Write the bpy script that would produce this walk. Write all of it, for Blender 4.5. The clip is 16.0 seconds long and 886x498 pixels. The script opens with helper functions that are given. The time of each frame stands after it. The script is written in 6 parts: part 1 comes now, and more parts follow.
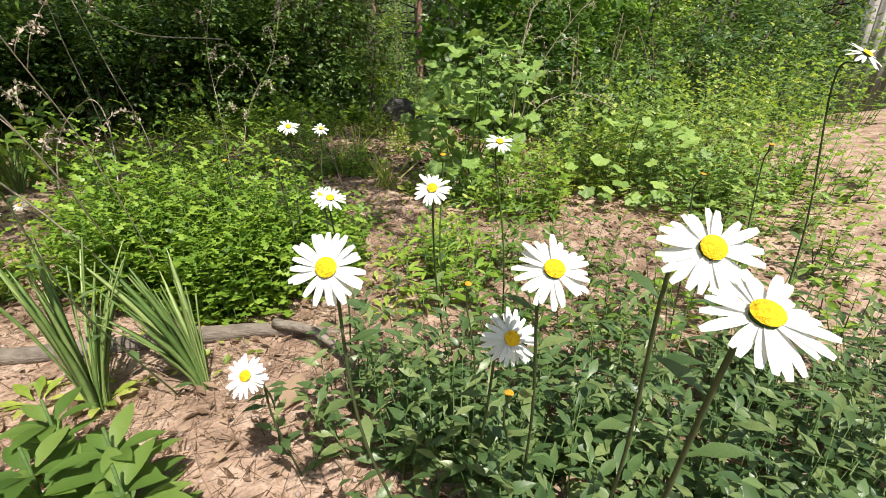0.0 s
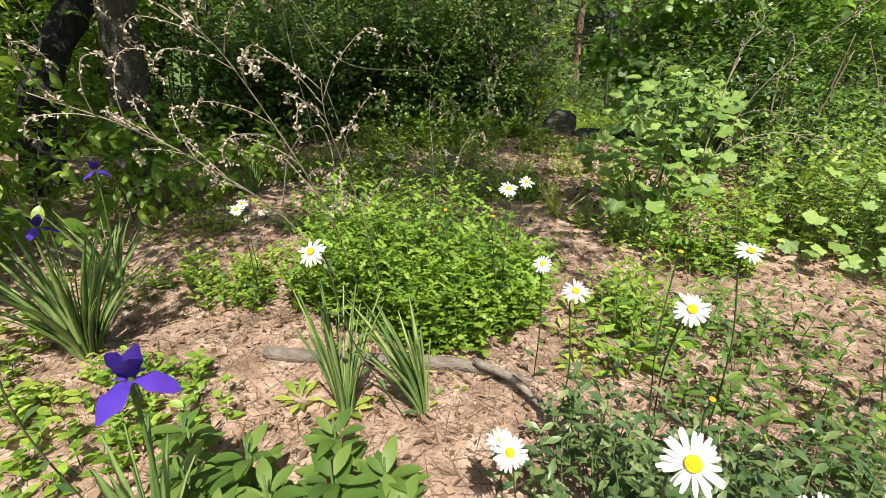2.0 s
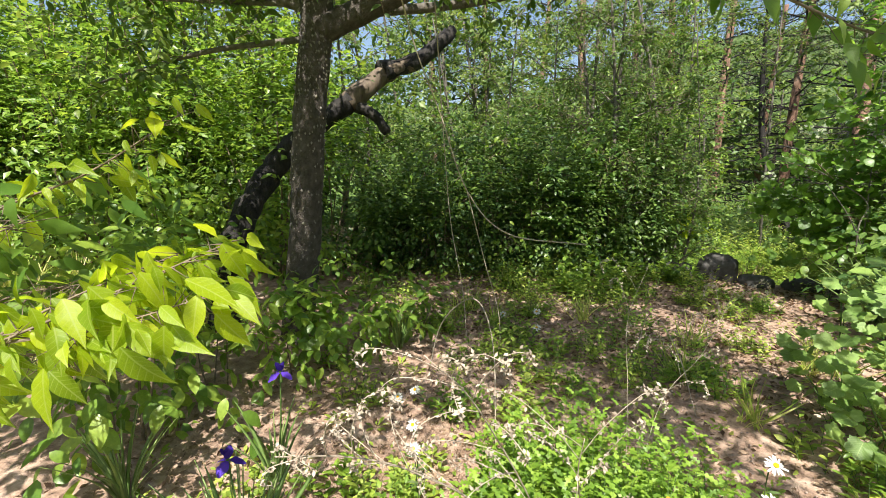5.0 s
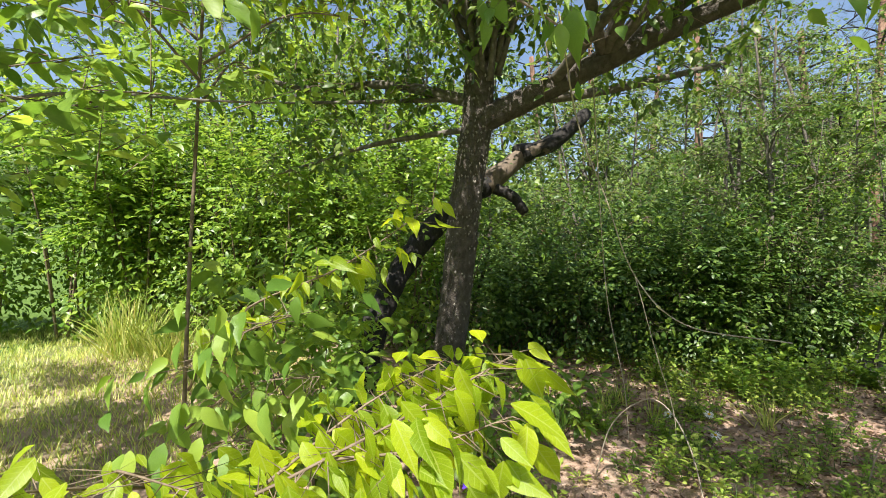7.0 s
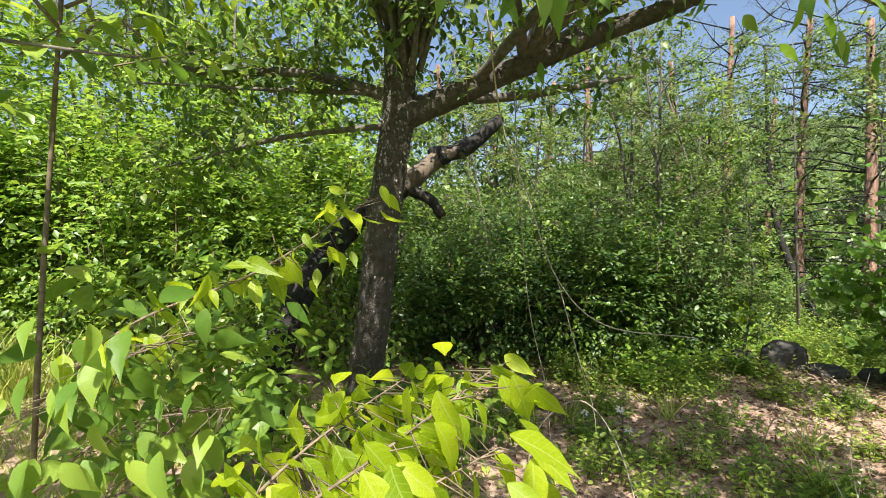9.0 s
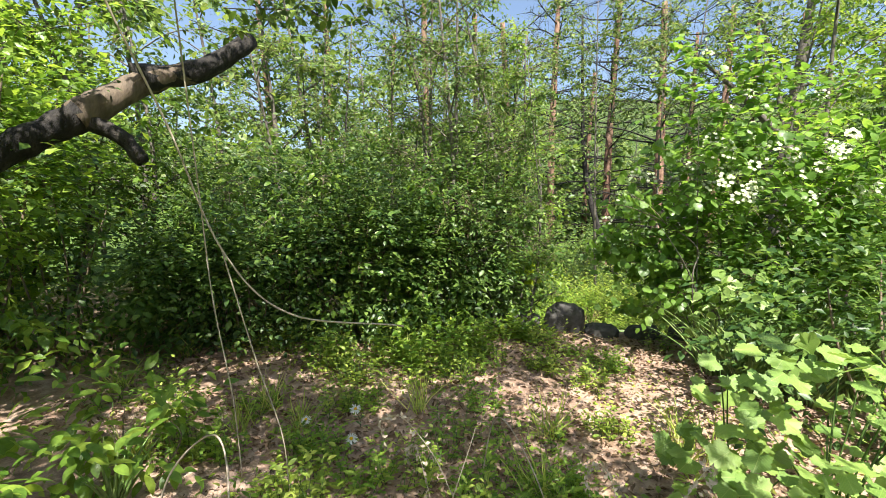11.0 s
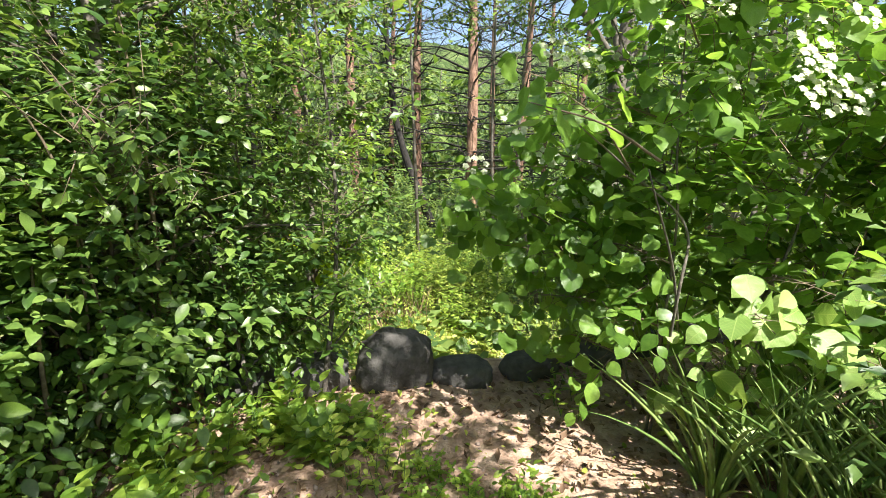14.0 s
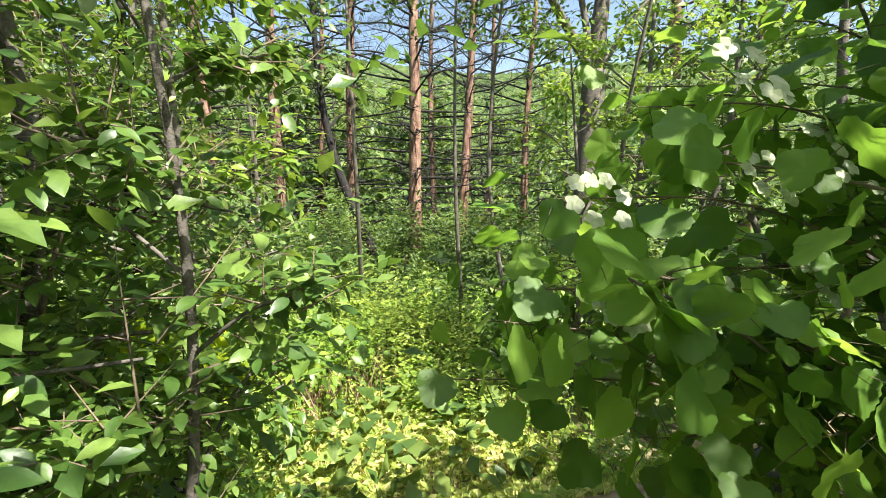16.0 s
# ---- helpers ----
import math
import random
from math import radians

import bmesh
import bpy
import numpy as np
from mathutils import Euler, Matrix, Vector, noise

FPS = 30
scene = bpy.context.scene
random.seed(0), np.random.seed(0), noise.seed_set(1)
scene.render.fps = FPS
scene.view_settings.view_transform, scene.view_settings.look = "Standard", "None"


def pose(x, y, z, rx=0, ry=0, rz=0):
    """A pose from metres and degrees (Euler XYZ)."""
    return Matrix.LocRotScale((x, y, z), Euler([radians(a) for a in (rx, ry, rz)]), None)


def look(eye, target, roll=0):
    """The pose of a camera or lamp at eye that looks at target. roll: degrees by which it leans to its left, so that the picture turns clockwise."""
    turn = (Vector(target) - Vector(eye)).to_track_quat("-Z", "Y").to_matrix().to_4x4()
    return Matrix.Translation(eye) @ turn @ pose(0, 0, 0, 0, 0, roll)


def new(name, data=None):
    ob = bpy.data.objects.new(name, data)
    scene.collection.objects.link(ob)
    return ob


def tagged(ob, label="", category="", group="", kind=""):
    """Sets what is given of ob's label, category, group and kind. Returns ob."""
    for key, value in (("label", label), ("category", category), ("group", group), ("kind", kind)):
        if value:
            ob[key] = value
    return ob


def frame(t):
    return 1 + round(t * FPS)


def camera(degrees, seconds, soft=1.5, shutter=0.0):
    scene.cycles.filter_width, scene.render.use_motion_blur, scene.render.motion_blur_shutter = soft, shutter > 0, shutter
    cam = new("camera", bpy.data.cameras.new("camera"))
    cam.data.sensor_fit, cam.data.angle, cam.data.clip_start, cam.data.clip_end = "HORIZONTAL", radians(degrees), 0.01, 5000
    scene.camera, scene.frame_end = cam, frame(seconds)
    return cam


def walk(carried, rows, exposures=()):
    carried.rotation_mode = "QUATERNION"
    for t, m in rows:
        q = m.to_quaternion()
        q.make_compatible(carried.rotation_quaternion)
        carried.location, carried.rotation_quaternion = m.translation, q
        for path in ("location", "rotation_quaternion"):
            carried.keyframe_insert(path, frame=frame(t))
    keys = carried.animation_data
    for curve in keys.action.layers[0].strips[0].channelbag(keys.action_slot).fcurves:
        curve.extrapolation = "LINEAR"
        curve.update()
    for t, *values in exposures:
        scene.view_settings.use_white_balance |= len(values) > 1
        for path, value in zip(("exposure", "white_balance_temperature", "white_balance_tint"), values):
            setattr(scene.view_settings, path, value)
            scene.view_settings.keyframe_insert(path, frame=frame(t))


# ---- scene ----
cam = camera(89.0, 16.0, soft=0.62)
PATH = [
    (0.0, (0.0, 0.0, 0.82), (0.0, 2.782, -0.304), 0.0),
    (0.5, (-0.081, -0.025, 0.827), (-0.321, 2.755, -0.274), 0.0),
    (1.0, (-0.148, -0.049, 0.837), (-0.618, 2.714, -0.234), 0.0),
    (1.5, (-0.191, -0.052, 0.885), (-0.845, 2.665, -0.207), 0.0),
    (2.0, (-0.258, -0.062, 1.061), (-1.081, 2.581, -0.096), 0.0),
    (2.5, (-0.299, -0.056, 1.271), (-1.234, 2.54, 0.094), 0.0),
    (3.0, (-0.371, -0.007, 1.414), (-1.354, 2.589, 0.276), 0.0),
    (5.5, (-0.809, 0.141, 1.557), (-2.518, 2.572, 1.144), 0.0),
    (6.0, (-0.922, 0.048, 1.589), (-2.775, 2.386, 1.27), 0.0),
    (6.5, (-1.006, -0.024, 1.612), (-2.964, 2.24, 1.407), 0.0),
    (7.0, (-1.16, -0.069, 1.617), (-3.213, 2.118, 1.546), 0.0),
    (7.5, (-1.317, -0.104, 1.622), (-3.44, 2.015, 1.649), 0.0),
    (8.0, (-1.395, -0.144, 1.616), (-3.499, 1.994, 1.663), 0.0),
    (8.5, (-1.453, -0.137, 1.604), (-3.356, 2.182, 1.627), 0.0),
    (9.0, (-1.383, 0.005, 1.591), (-2.932, 2.574, 1.561), 0.0),
    (9.5, (-1.201, 0.177, 1.584), (-2.328, 2.956, 1.511), 0.0),
    (10.0, (-1.006, 0.393, 1.568), (-1.742, 3.299, 1.444), 0.0),
    (12.5, (-0.73, 3.05, 1.5), (-1.435, 5.908, 0.923), 0.0),
    (13.0, (-0.765, 3.447, 1.481), (-1.046, 6.363, 0.836), 0.0),
    (13.5, (-0.815, 3.855, 1.497), (-0.641, 6.779, 0.848), 0.0),
    (14.0, (-0.827, 4.307, 1.476), (-0.299, 7.192, 0.847), 0.0),
    (14.5, (-0.861, 4.68, 1.484), (-0.106, 7.516, 0.864), 0.0),
    (15.0, (-0.869, 5.106, 1.493), (0.063, 7.9, 0.922), 0.0),
    (15.5, (-0.783, 5.553, 1.484), (0.194, 8.338, 0.944), 0.0),
    (16.0, (-0.748, 5.901, 1.465), (0.206, 8.697, 0.943), 0.0),
]
walk(cam, [(t, look(eye, target, roll)) for t, eye, target, roll in PATH],
     exposures=[(0.0, 0.68), (1.5, 0.76), (3.0, 0.86), (5.5, 1.2), (8.5, 1.25), (10.0, 1.38), (12.5, 1.6), (16.0, 1.7)])

# ---- world and sun ----
SUN_TO = Vector((0.24, -0.47, 0.85)).normalized()      # the way to the sun
world = bpy.data.worlds.new("sky")
scene.world = world
world.use_nodes = True
wn = world.node_tree.nodes
sky = wn.new("ShaderNodeTexSky")
sky.sky_type = 'NISHITA'
sky.sun_disc = False
sky.sun_elevation = math.asin(SUN_TO.z)
sky.sun_rotation = math.atan2(SUN_TO.x, SUN_TO.y)
sky.air_density, sky.dust_density, sky.ozone_density = 1.0, 2.4, 0.8
world.node_tree.links.new(sky.outputs[0], wn["Background"].inputs[0])
wn["Background"].inputs[1].default_value = 0.09
sun_data = bpy.data.lights.new("sun", 'SUN')
sun_data.energy, sun_data.angle, sun_data.color = 5.0, radians(0.53), (1.0, 0.95, 0.86)
sun = new("sun", sun_data)
sun.matrix_world = look(SUN_TO * 30, (0, 0, 0))

# ---- materials ----


def material(name):
    m = bpy.data.materials.new(name)
    m.use_nodes = True
    m.node_tree.nodes.clear()
    return m, m.node_tree.nodes, m.node_tree.links


def ramp(n, l, fac, stops):
    r = n.new("ShaderNodeValToRGB")
    while len(r.color_ramp.elements) < len(stops):
        r.color_ramp.elements.new(0.5)
    for e, (p, c) in zip(r.color_ramp.elements, stops):
        e.position, e.color = p, (*c, 1)
    l.new(fac, r.inputs[0])
    return r.outputs[0]


def noise_fac(n, l, scale, detail=4, stretch=(1, 1, 1), rough=0.55):
    co = n.new("ShaderNodeTexCoord")
    mp = n.new("ShaderNodeMapping")
    mp.inputs["Scale"].default_value = stretch
    t = n.new("ShaderNodeTexNoise")
    t.inputs["Scale"].default_value, t.inputs["Detail"].default_value, t.inputs["Roughness"].default_value = scale, detail, rough
    l.new(co.outputs["Object"], mp.inputs[0])
    l.new(mp.outputs[0], t.inputs["Vector"])
    return t.outputs["Fac"]


def bump(n, l, height, strength, distance=0.01):
    b = n.new("ShaderNodeBump")
    b.inputs["Strength"].default_value, b.inputs["Distance"].default_value = strength, distance
    l.new(height, b.inputs["Height"])
    return b.outputs[0]


def math_node(n, l, op, a, b):
    m = n.new("ShaderNodeMath")
    m.operation = op
    for i, v in enumerate((a, b)):
        if isinstance(v, (int, float)):
            m.inputs[i].default_value = v
        else:
            l.new(v, m.inputs[i])
    return m.outputs[0]


def leafy(name, dark, mid, light, thin=0.4, rough=0.42, glow=(1.45, 1.35, 0.9), grain=60, spec=0.5, veins=0.0):
    """A leaf or petal: gloss above, light shining through, and a colour that varies from leaf to leaf."""
    m, n, l = material(name)
    geo, info = n.new("ShaderNodeNewGeometry"), n.new("ShaderNodeObjectInfo")
    pick = math_node(n, l, 'FRACT', math_node(n, l, 'ADD', geo.outputs["Random Per Island"], info.outputs["Random"]), 0.0)
    col = ramp(n, l, pick, ((0.0, dark), (0.55, mid), (1.0, light)))
    mott = noise_fac(n, l, grain, 3)
    mix = n.new("ShaderNodeMix")
    mix.data_type, mix.blend_type = 'RGBA', 'MULTIPLY'
    mix.inputs["Factor"].default_value = 0.6
    l.new(col, mix.inputs["A"])
    l.new(ramp(n, l, mott, ((0.3, (0.62, 0.66, 0.6)), (0.7, (1.15, 1.1, 1.05)))), mix.inputs["B"])
    colour, relief = mix.outputs["Result"], mott
    if veins:
        # a pale midrib and slanting side veins, in the leaf's own measure
        sep = n.new("ShaderNodeSeparateXYZ")
        l.new(n.new("ShaderNodeTexCoord").outputs["Object"], sep.inputs[0])
        across = math_node(n, l, 'ABSOLUTE', sep.outputs["X"], 0.0)
        slant = math_node(n, l, 'FRACT', math_node(n, l, 'MULTIPLY', math_node(n, l, 'SUBTRACT', sep.outputs["Y"], math_node(n, l, 'MULTIPLY', across, 0.8)), 9.0), 0.0)
        side = math_node(n, l, 'LESS_THAN', math_node(n, l, 'ABSOLUTE', math_node(n, l, 'SUBTRACT', slant, 0.5), 0.0), 0.07)
        rib = math_node(n, l, 'MAXIMUM', math_node(n, l, 'LESS_THAN', across, 0.013), math_node(n, l, 'MULTIPLY', side, 0.55))
        pale = n.new("ShaderNodeMix")
        pale.data_type = 'RGBA'
        l.new(math_node(n, l, 'MULTIPLY', rib, veins), pale.inputs["Factor"])
        l.new(colour, pale.inputs["A"])
        pale.inputs["B"].default_value = (0.50, 0.58, 0.20, 1)
        colour, relief = pale.outputs["Result"], math_node(n, l, 'SUBTRACT', mott, math_node(n, l, 'MULTIPLY', rib, 0.8))
    p = n.new("ShaderNodeBsdfPrincipled")
    l.new(colour, p.inputs["Base Color"])
    p.inputs["Roughness"].default_value = rough - 0.03
    p.inputs["Specular IOR Level"].default_value = spec
    l.new(bump(n, l, relief, 0.25, 0.004), p.inputs["Normal"])
    tr = n.new("ShaderNodeBsdfTranslucent")
    tint = n.new("ShaderNodeMix")
    tint.data_type, tint.blend_type = 'RGBA', 'MULTIPLY'
    tint.inputs["Factor"].default_value = 1.0
    l.new(colour, tint.inputs["A"])
    tint.inputs["B"].default_value = (*glow, 1)
    l.new(tint.outputs["Result"], tr.inputs["Color"])
    ms = n.new("ShaderNodeMixShader")
    ms.inputs[0].default_value = thin
    l.new(p.outputs[0], ms.inputs[1])
    l.new(tr.outputs[0], ms.inputs[2])
    out = n.new("ShaderNodeOutputMaterial")
    l.new(ms.outputs[0], out.inputs[0])
    return m


def solid(name, stops, scale, rough=0.8, detail=6, relief=0.5, depth=0.01, stretch=(1, 1, 1), fine=0.0, spec=0.3):
    """An opaque rough surface coloured by noise at two scales, with relief."""
    m, n, l = material(name)
    f = noise_fac(n, l, scale, detail, stretch, 0.62)
    info = n.new("ShaderNodeObjectInfo")
    geo = n.new("ShaderNodeNewGeometry")
    vary = math_node(n, l, 'MULTIPLY', math_node(n, l, 'ADD', info.outputs["Random"], geo.outputs["Random Per Island"]), 0.12)
    f2 = math_node(n, l, 'ADD', f, math_node(n, l, 'SUBTRACT', vary, 0.12))
    p = n.new("ShaderNodeBsdfPrincipled")
    l.new(ramp(n, l, f2, stops), p.inputs["Base Color"])
    p.inputs["Roughness"].default_value = rough
    p.inputs["Specular IOR Level"].default_value = spec
    h = f
    if fine:
        h = math_node(n, l, 'ADD', f, math_node(n, l, 'MULTIPLY', noise_fac(n, l, fine, 3, stretch), 0.5))
    l.new(bump(n, l, h, relief, depth), p.inputs["Normal"])
    out = n.new("ShaderNodeOutputMaterial")
    l.new(p.outputs[0], out.inputs[0])
    return m


LEAF_THICKET = leafy("thicket_leaf", (0.036, 0.087, 0.021), (0.072, 0.146, 0.031), (0.171, 0.262, 0.060), 0.38, 0.45)
LEAF_THICKET_PALE = leafy("thicket_leaf_pale", (0.057, 0.125, 0.027), (0.116, 0.207, 0.039), (0.218, 0.326, 0.074), 0.4, 0.42)
# leaves in full sun: the sunlight is put into this paler, yellower green
LEAF_BRIGHT = leafy("sunlit_leaf", (0.211, 0.326, 0.013), (0.338, 0.465, 0.016), (0.451, 0.552, 0.022), 0.6, 0.38, veins=0.4)
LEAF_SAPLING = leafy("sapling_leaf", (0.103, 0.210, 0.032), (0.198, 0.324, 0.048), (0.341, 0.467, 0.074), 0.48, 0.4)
LEAF_CANOPY = leafy("canopy_leaf", (0.063, 0.125, 0.027), (0.125, 0.207, 0.038), (0.237, 0.314, 0.062), 0.48, 0.42)
LEAF_FAR = leafy("far_leaf", (0.053, 0.107, 0.032), (0.124, 0.207, 0.048), (0.264, 0.351, 0.095), 0.42, 0.5, grain=5)
LEAF_MOUND = leafy("mound_leaf", (0.111, 0.214, 0.027), (0.205, 0.339, 0.039), (0.316, 0.452, 0.069), 0.42, 0.5)
LEAF_DAISY = leafy("daisy_leaf", (0.057, 0.107, 0.039), (0.103, 0.170, 0.059), (0.205, 0.264, 0.101), 0.3, 0.42)
LEAF_BROAD = leafy("broad_leaf", (0.078, 0.150, 0.032), (0.123, 0.211, 0.042), (0.194, 0.283, 0.067), 0.36, 0.42)
LEAF_VINE = leafy("vine_leaf", (0.138, 0.240, 0.058), (0.215, 0.345, 0.080), (0.308, 0.440, 0.110), 0.36, 0.48, veins=0.3)
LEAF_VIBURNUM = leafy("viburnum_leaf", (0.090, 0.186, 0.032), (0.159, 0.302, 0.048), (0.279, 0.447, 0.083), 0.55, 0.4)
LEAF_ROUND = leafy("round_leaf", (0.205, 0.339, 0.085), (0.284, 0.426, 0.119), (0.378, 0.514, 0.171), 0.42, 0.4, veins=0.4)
BLADE = leafy("blade_leaf", (0.138, 0.235, 0.065), (0.226, 0.335, 0.104), (0.352, 0.440, 0.162), 0.32, 0.42, grain=30)
GRASS = leafy("grass_blade", (0.218, 0.314, 0.060), (0.414, 0.503, 0.106), (0.710, 0.659, 0.300), 0.42, 0.5)
WEED = leafy("weed_leaf", (0.151, 0.240, 0.039), (0.300, 0.408, 0.060), (0.479, 0.548, 0.133), 0.42, 0.5)
NEEDLES = leafy("pine_needle", (0.022, 0.052, 0.022), (0.040, 0.080, 0.032), (0.080, 0.120, 0.050), 0.2, 0.5, grain=4)
PETAL = leafy("white_petal", (0.74, 0.75, 0.76), (0.80, 0.80, 0.80), (0.84, 0.84, 0.83), 0.3, 0.6, (1.0, 1.0, 1.0), 90, 0.2)
FLOWER_WHITE = leafy("viburnum_petal", (0.46, 0.52, 0.34), (0.58, 0.62, 0.44), (0.70, 0.72, 0.58), 0.35, 0.6, (1.0, 1.0, 0.9), 90, 0.2)
VIOLET = leafy("iris_petal", (0.075, 0.035, 0.42), (0.110, 0.050, 0.52), (0.16, 0.075, 0.62), 0.35, 0.5, (1.1, 0.9, 1.3), 90, 0.2)
VIOLET_DARK = leafy("iris_petal_dark", (0.03, 0.015, 0.16), (0.045, 0.02, 0.22), (0.06, 0.03, 0.3), 0.3, 0.5, (1.1, 0.9, 1.3), 90, 0.2)
DRY_LEAF = leafy("dry_leaf", (0.09, 0.055, 0.036), (0.23, 0.155, 0.105), (0.44, 0.32, 0.23), 0.15, 0.75, (1.2, 1.0, 0.8), 50, 0.15)
DISC = solid("yellow_disc", ((0.3, (0.55, 0.28, 0.004)), (0.7, (0.85, 0.52, 0.01))), 300, 0.8, 3, 0.9, 0.003)
DISC_OLD = solid("orange_disc", ((0.3, (0.45, 0.17, 0.01)), (0.7, (0.7, 0.34, 0.02))), 300, 0.8, 3, 0.9, 0.003)
STEM_GREEN = solid("green_stem", ((0.3, (0.045, 0.085, 0.02)), (0.7, (0.09, 0.15, 0.035))), 60, 0.6, 3, 0.2, 0.002)
STEM_DARK = solid("dark_stem", ((0.3, (0.035, 0.05, 0.02)), (0.7, (0.07, 0.085, 0.03))), 60, 0.6, 3, 0.2, 0.002)
TWIG = solid("twig_bark", ((0.3, (0.10, 0.075, 0.05)), (0.7, (0.22, 0.17, 0.12))), 40, 0.8, 4, 0.4, 0.003)
TWIG_PALE = solid("dry_stalk", ((0.3, (0.26, 0.21, 0.16)), (0.7, (0.46, 0.39, 0.31))), 60, 0.75, 4, 0.3, 0.002)
BARK = solid("tree_bark", ((0.25, (0.040, 0.033, 0.028)), (0.5, (0.072, 0.061, 0.052)), (0.78, (0.125, 0.108, 0.094))), 20, 0.9, 8, 0.9, 0.03, (1, 1, 0.8), 90)
BARK_GREY = solid("limb_bark", ((0.3, (0.062, 0.054, 0.046)), (0.7, (0.175, 0.155, 0.132))), 22, 0.85, 7, 0.6, 0.015, (1, 1, 1), 90)
DOTS = solid("bark_dots", ((0.3, (0.15, 0.135, 0.115)), (0.7, (0.28, 0.255, 0.225))), 60, 0.85, 3, 0.2, 0.002)
BARK_BLACK = solid("black_bark", ((0.35, (0.012, 0.011, 0.011)), (0.6, (0.035, 0.031, 0.028)), (0.8, (0.11, 0.095, 0.08))), 14, 0.85, 8, 0.9, 0.03, (1, 1, 0.5), 70)
WOOD_BARE = solid("bare_wood", ((0.3, (0.055, 0.042, 0.032)), (0.7, (0.19, 0.145, 0.105))), 12, 0.8, 6, 0.6, 0.015, (1, 1, 0.3), 70)
BARK_PINE = solid("pine_bark", ((0.3, (0.075, 0.045, 0.034)), (0.5, (0.20, 0.115, 0.080)), (0.72, (0.40, 0.25, 0.18))), 9, 0.9, 8, 0.9, 0.04, (1, 1, 0.35), 40)
STONE = solid("field_stone", ((0.25, (0.045, 0.043, 0.040)), (0.5, (0.085, 0.081, 0.076)), (0.8, (0.15, 0.142, 0.132))), 11, 0.95, 9, 0.8, 0.015, (1, 1, 1), 60)
PEBBLE = solid("pebble", ((0.3, (0.17, 0.12, 0.095)), (0.7, (0.42, 0.33, 0.28))), 25, 0.9, 6, 0.5, 0.005)
LOG = solid("weathered_log", ((0.3, (0.10, 0.08, 0.065)), (0.7, (0.27, 0.23, 0.19))), 20, 0.9, 8, 0.8, 0.02, (0.4, 1, 1), 90)
SHEET = solid("corrugated_sheet", ((0.3, (0.17, 0.155, 0.135)), (0.7, (0.30, 0.28, 0.25))), 3, 0.6, 7, 0.2, 0.005)
SHEET_RED = solid("rusty_sheet_foot", ((0.3, (0.20, 0.09, 0.07)), (0.7, (0.38, 0.20, 0.16))), 6, 0.8, 7, 0.3, 0.005)


def ground_material():
    m, n, l = material("garden_soil")
    big, mid, fine = noise_fac(n, l, 0.9, 5), noise_fac(n, l, 9, 8), noise_fac(n, l, 70, 6)
    soil = ramp(n, l, mid, ((0.28, (0.185, 0.122, 0.088)), (0.5, (0.345, 0.238, 0.178)), (0.74, (0.51, 0.39, 0.31))))
    grit = ramp(n, l, fine, ((0.25, (0.6, 0.56, 0.52)), (0.5, (1, 1, 1)), (0.8, (1.22, 1.2, 1.16))))
    mul = n.new("ShaderNodeMix")
    mul.data_type, mul.blend_type = 'RGBA', 'MULTIPLY'
    mul.inputs["Factor"].default_value = 0.8
    l.new(soil, mul.inputs["A"])
    l.new(grit, mul.inputs["B"])
    green = ramp(n, l, mid, ((0.3, (0.045, 0.085, 0.018)), (0.55, (0.09, 0.15, 0.03)), (0.8, (0.17, 0.21, 0.06))))
    # bare soil in the garden, turf and forest floor away from it
    co = n.new("ShaderNodeTexCoord")
    sub = n.new("ShaderNodeVectorMath")
    sub.operation = 'DISTANCE'
    squash = n.new("ShaderNodeVectorMath")
    squash.operation = 'MULTIPLY'
    squash.inputs[1].default_value = (0.62, 1, 1)
    l.new(co.outputs["Object"], squash.inputs[0])
    l.new(squash.outputs["Vector"], sub.inputs[0])
    sub.inputs[1].default_value = (-1.3, 4.1, 0)
    away = math_node(n, l, 'ADD', sub.outputs["Value"], math_node(n, l, 'MULTIPLY', big, 4.0))
    mix = n.new("ShaderNodeMix")
    mix.data_type = 'RGBA'
    l.new(ramp(n, l, math_node(n, l, 'DIVIDE', away, 12.0), ((0.50, (0, 0, 0)), (0.72, (1, 1, 1)))), mix.inputs["Factor"])
    l.new(mul.outputs["Result"], mix.inputs["A"])
    l.new(green, mix.inputs["B"])
    p = n.new("ShaderNodeBsdfPrincipled")
    l.new(mix.outputs["Result"], p.inputs["Base Color"])
    p.inputs["Roughness"].default_value = 0.95
    p.inputs["Specular IOR Level"].default_value = 0.15
    h = math_node(n, l, 'ADD', math_node(n, l, 'MULTIPLY', mid, 1.0), math_node(n, l, 'MULTIPLY', fine, 0.35))
    l.new(bump(n, l, h, 0.9, 0.03), p.inputs["Normal"])
    out = n.new("ShaderNodeOutputMaterial")
    l.new(p.outputs[0], out.inputs[0])
    return m


SOIL = ground_material()
HILL_GREEN = solid("wooded_hillside", ((0.3, (0.035, 0.060, 0.022)), (0.5, (0.075, 0.115, 0.040)), (0.72, (0.16, 0.20, 0.080))), 0.35, 1.0, 8, 1.0, 1.5, fine=2.0, spec=0.05)

# ---- builders ----
BASE = {}


def thing(name, at, label, category, group="", kind=""):
    ob = new(name)
    ob.empty_display_size = 0.05
    ob.location = at
    BASE[ob] = Vector(at)
    return tagged(ob, label, category, group, kind)


